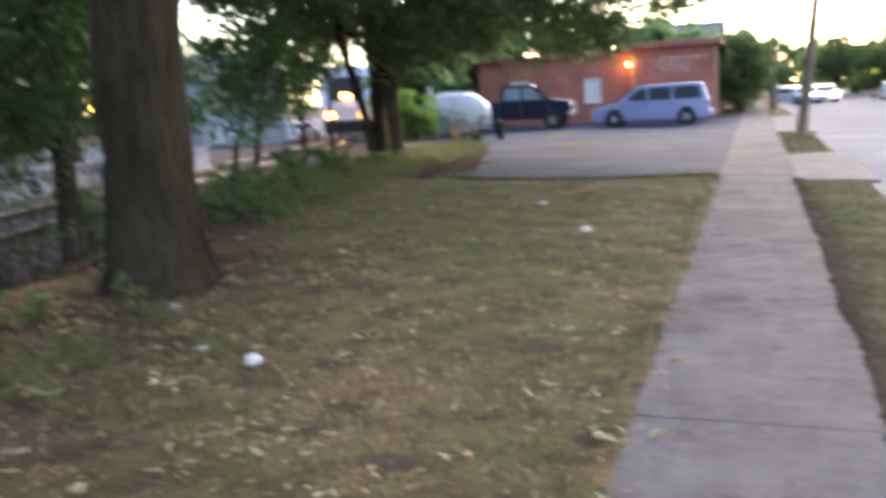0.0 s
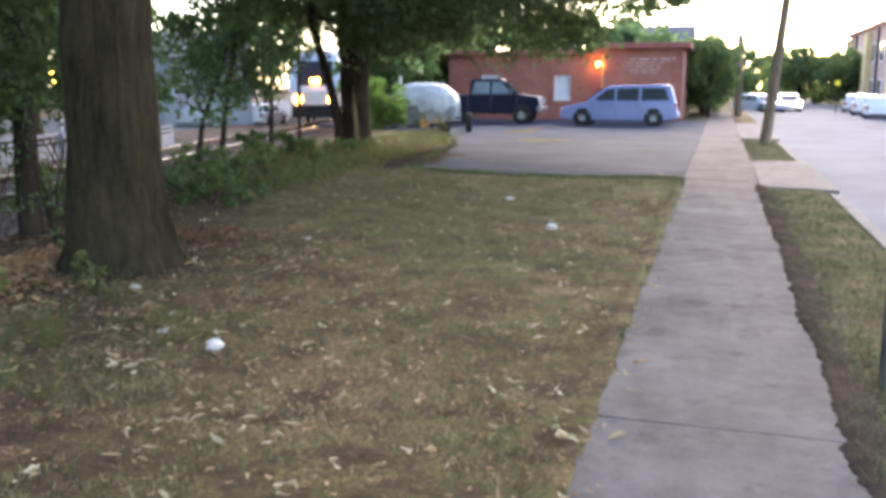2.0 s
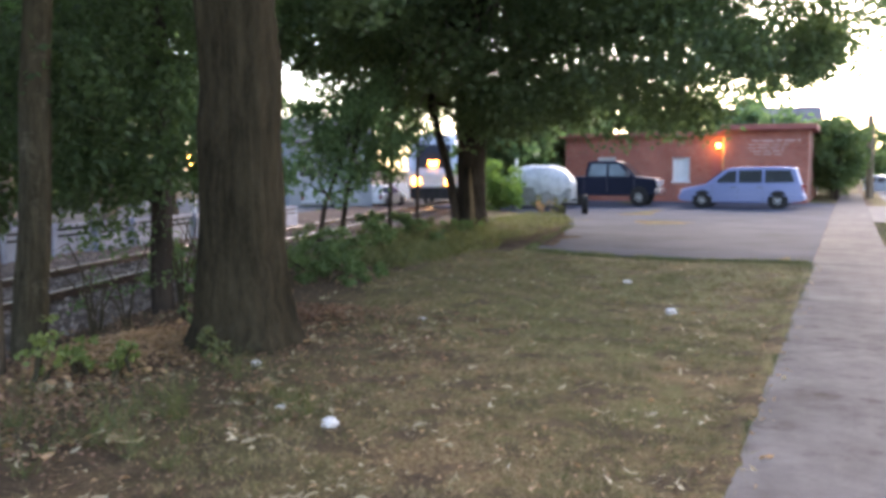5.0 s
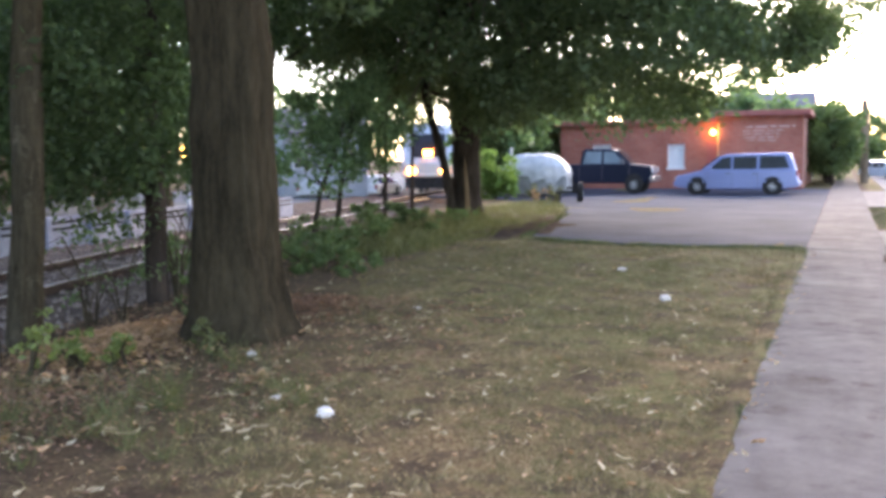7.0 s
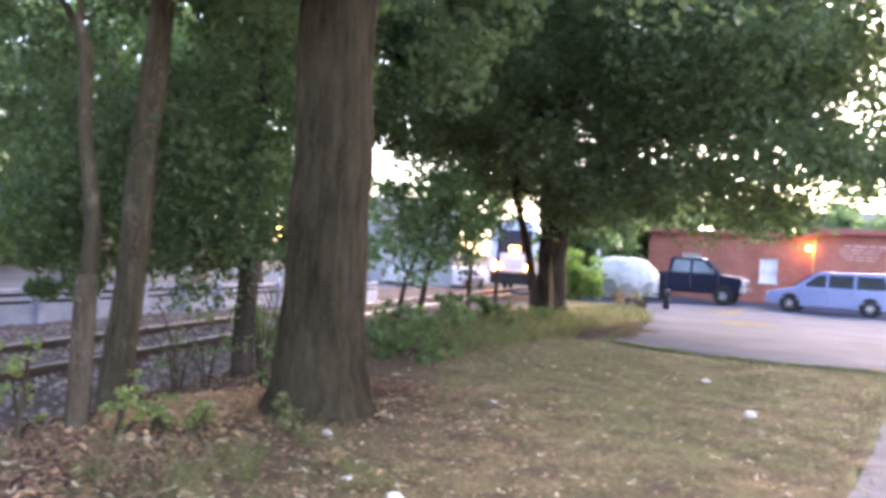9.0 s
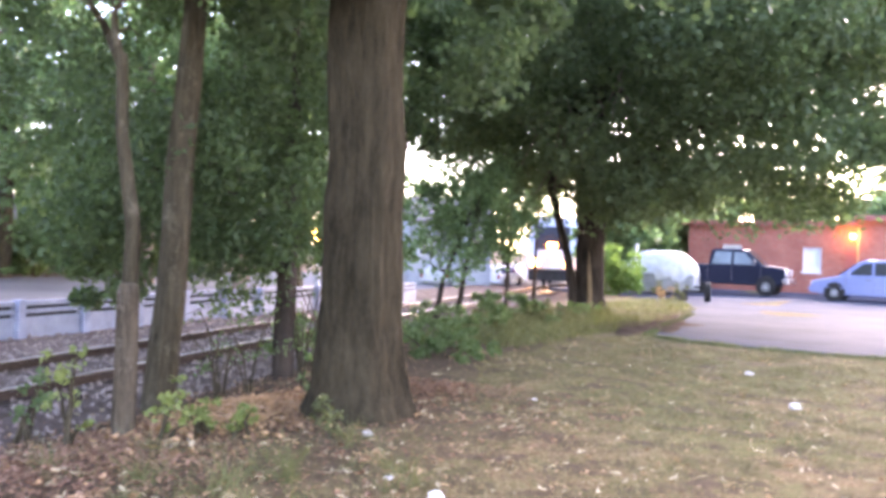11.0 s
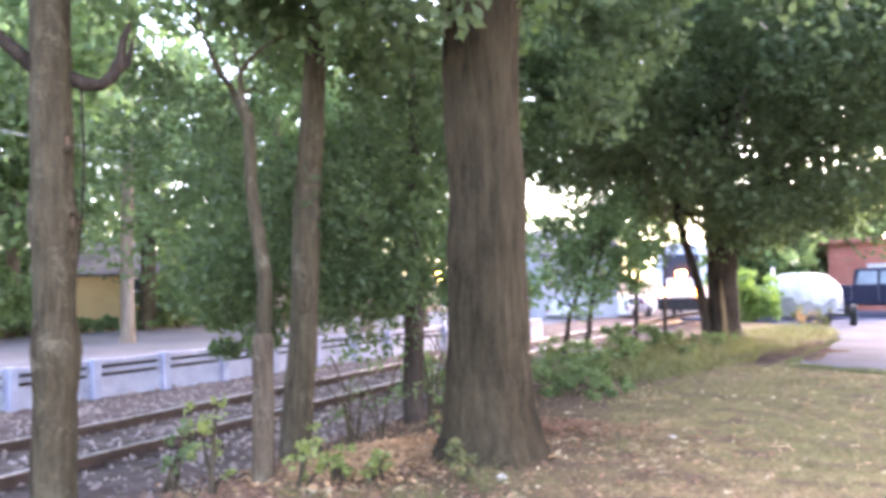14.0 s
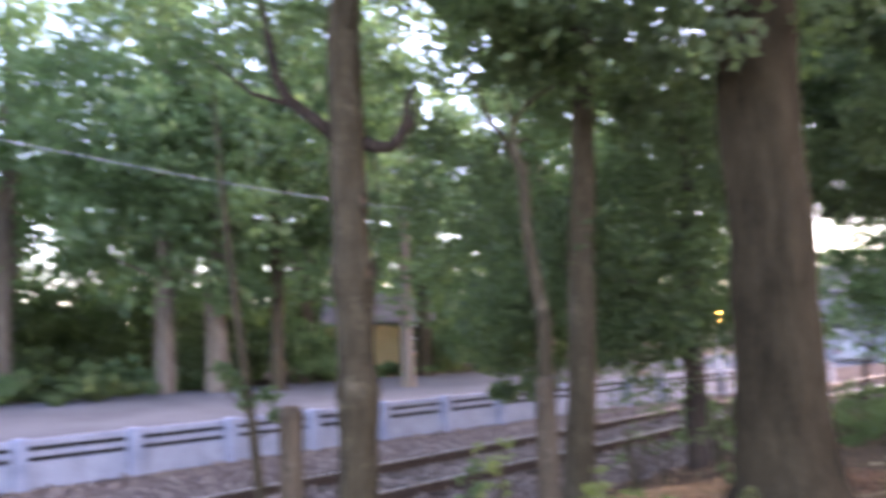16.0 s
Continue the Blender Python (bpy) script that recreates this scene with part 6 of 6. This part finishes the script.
for k, (x, y) in enumerate([(-5.33, 4.63), (-4.74, 3.36), (-4.0, 3.85), (-3.96, 5.27), (-3.36, 4.22), (-5.49, 6.55)]):
    n_l = (16, 22, 14, 34, 12, 18)[k]
    clump = [(x + rs.normal(0, 0.07), y + rs.normal(0, 0.07)) for _ in range(n_l)]
    scatter_leaves("leaf_cluster", clump, 0.062, LEAF_PALE if k % 2 == 0 else LEAF_DRY, "small heap of pale curled dead leaves", 60 + k, 0.03, 1.3)
brown = [(rs.uniform(-9, -0.4), rs.uniform(1.5, 16)) for _ in range(5200)] + [(rs.uniform(0.72, 1.65), rs.uniform(1.5, 15)) for _ in range(120)]
scatter_leaves("fallen_leaves", brown, 0.036, LEAF_DRY, "small brown leaf scraps in the grass", 24)


def grass(name, pts, hmin, hmax, label, seed, material=LEAF_GRASS, w=0.0032):
    rs = np.random.RandomState(seed)
    p = np.array(pts)
    n = len(p)
    th = rs.uniform(0, 6.28, n)
    h = rs.uniform(hmin, hmax, n) * np.array([0.75 + 0.7 * noise.noise(Vector((x * 2.2, y * 2.2, 4.0))) for x, y in pts])
    z = np.array([ground_z(x, y) for x, y in pts])
    a = np.stack([p[:, 0] - w * np.cos(th), p[:, 1] - w * np.sin(th), z - 0.005], 1)
    b = np.stack([p[:, 0] + w * np.cos(th), p[:, 1] + w * np.sin(th), z - 0.005], 1)
    lx, ly = rs.normal(0, 0.9, n) * h, rs.normal(0, 0.9, n) * h
    c = np.stack([p[:, 0] + lx, p[:, 1] + ly, z + h], 1)
    v = np.stack([a, b, c], 1).reshape(-1, 3)
    return tagged(raw(name, v.tolist(), np.arange(3 * n).reshape(-1, 3).tolist(), material), label, "grass", kind="stuff")


pts = []
while len(pts) < 120000:
    x, y = rs.uniform(-8, -0.50), 1.4 + 15 * rs.random_sample() ** 1.6
    k = x + 0.36 * y + 4 * noise.noise(Vector((x * 0.5, y * 0.5, 2.0))) * 0.6
    if k > -1.8 or rs.random_sample() < 0.12:
        if noise.noise(Vector((x * 1.1, y * 1.1, 7.0))) + 0.8 * noise.noise(Vector((x * 4.5, y * 4.5, 17.0))) > -0.35 + 0.45 * rs.random_sample():
            pts.append((x, y))
grass("lawn_grass", pts, 0.015, 0.05, "short half-dry grass of the lawn", 31)
pts = [(rs.uniform(0.70, 1.72), 1.4 + 13.8 * rs.random_sample() ** 1.5) for _ in range(30000)] + [(0.68 + abs(rs.normal(0, 0.07)), rs.uniform(1, 15)) for _ in range(5000)] + [(-0.53 - abs(rs.normal(0, 0.06)), rs.uniform(1, 16)) for _ in range(5000)]
pts += [(rs.uniform(0.72, 1.72), rs.uniform(21.3, 29.8)) for _ in range(9000)]
grass("verge_grass", pts, 0.02, 0.075, "green grass of the verge between pavement and street", 32, LEAF_VERGE)
pts = [(-8.6 + rs.normal(0, 0.9) - 0.3 * u, 17.5 + 4.5 * u) for u in rs.uniform(-1, 1, 14000)]
pts = [(x, y) for x, y in pts if x < -6.8]
grass("tall_grass", pts, 0.08, 0.32, "rough tall grass round the broad oak", 33, LEAF_ROUGH, 0.012)

# a lit lamp on a thin pole across the street
sl = thing("street_lamp", pose(-19.58, 22.73, 0.0), "lit orange lamp on a thin pale pole across the street", "lamp")
bm = bmesh.new()
tube(bm, [(0, 0, -0.3), (0, 0, 1.0), (0, 0, 1.72)], [0.06, 0.055, 0.05], 10)
part("pole", bm, GALVANISED, sl)
bm = bmesh.new()
box(bm, -0.16, 0.16, -0.16, 0.16, 1.72, 2.14, 0.03)
part("lantern", bm, LAMP_WARM, sl, "glowing orange lantern")
bm = bmesh.new()
box(bm, -0.2, 0.2, -0.2, 0.2, 2.14, 2.20, 0.02)
part("cap", bm, DARK_METAL, sl)
for k, (x, y) in enumerate(((-10.4, 31.6), (-9.7, 31.0), (-10.9, 32.6))):
    shrub("dry_weed", (x, y, 0.0), (0.5, 0.5, 0.32), 9, 26, 0.09, LEAF_ROUGH if k else LEAF_DRY, "dry tangled weeds in front of the trailer", 700 + k, 6)

for k, (x, y) in enumerate(((-3.65, 3.70), (-4.71, 5.71), (-3.48, 4.84), (-4.06, 4.60), (-4.23, 3.46), (-4.17, 3.82), (-4.36, 4.26), (-4.9, 4.0), (-5.2, 4.5), (-3.9, 5.3), (-4.5, 4.9), (-5.5, 3.7))):
    pts = []
    for _ in range(4):
        cx, cy = x + rs.normal(0, 0.16), y + rs.normal(0, 0.16)
        pts += [(cx + rs.normal(0, 0.035), cy + rs.normal(0, 0.035)) for _ in range(32)]
    o = grass("grass_tuft", pts, 0.08, 0.34, "ragged green grass tuft among dead leaves", 800 + k, LEAF_ROUGH)
pts = [(rs.uniform(-11.0, -7.6), rs.uniform(23.5, 32.0)) for _ in range(4500)]
pts = [(x, y) for x, y in pts if x < -7.3 - 0.36 * max(0, y - 25)]
grass("edge_grass", pts, 0.06, 0.2, "rough green grass along the edge of the lot", 820, LEAF_ROUGH, 0.014)

# rough growth between the lawn, the lot and the broad oak
edge = [(-0.6, 16.47), (-2.6, 16.33), (-4.6, 16.57), (-6.0, 17.25), (-6.6, 20.5), (-7.4, 25.0)]
pts = []
for (xa, ya), (xb, yb) in zip(edge, edge[1:]):
    for u in rs.random_sample(int(900 * math.hypot(xb - xa, yb - ya))):
        pts.append((xa + (xb - xa) * u + rs.normal(0, 0.05), ya + (yb - ya) * u - abs(rs.normal(0, 0.13)) + 0.05))
grass("edge_grass", pts, 0.03, 0.10, "ragged grass creeping over the edge of the lot", 821, LEAF_VERGE, 0.006)
for k, (x, y, w_) in enumerate(((-8.5, 15.4, 0.4), (-9.2, 16.6, 0.5), (-8.3, 17.6, 0.35), (-9.0, 18.6, 0.45), (-8.6, 20.0, 0.4), (-8.0, 14.2, 0.4), (-9.4, 20.8, 0.4), (-8.9, 21.7, 0.35))):
    shrub("dry_weed", (x, y, ground_z(x, y)), (w_, w_, w_ * 0.55), 14, 34, 0.07, LEAF_ROUGH if k % 2 else LEAF_MID, "tangled weeds at the edge of the lawn", 720 + k, 6)
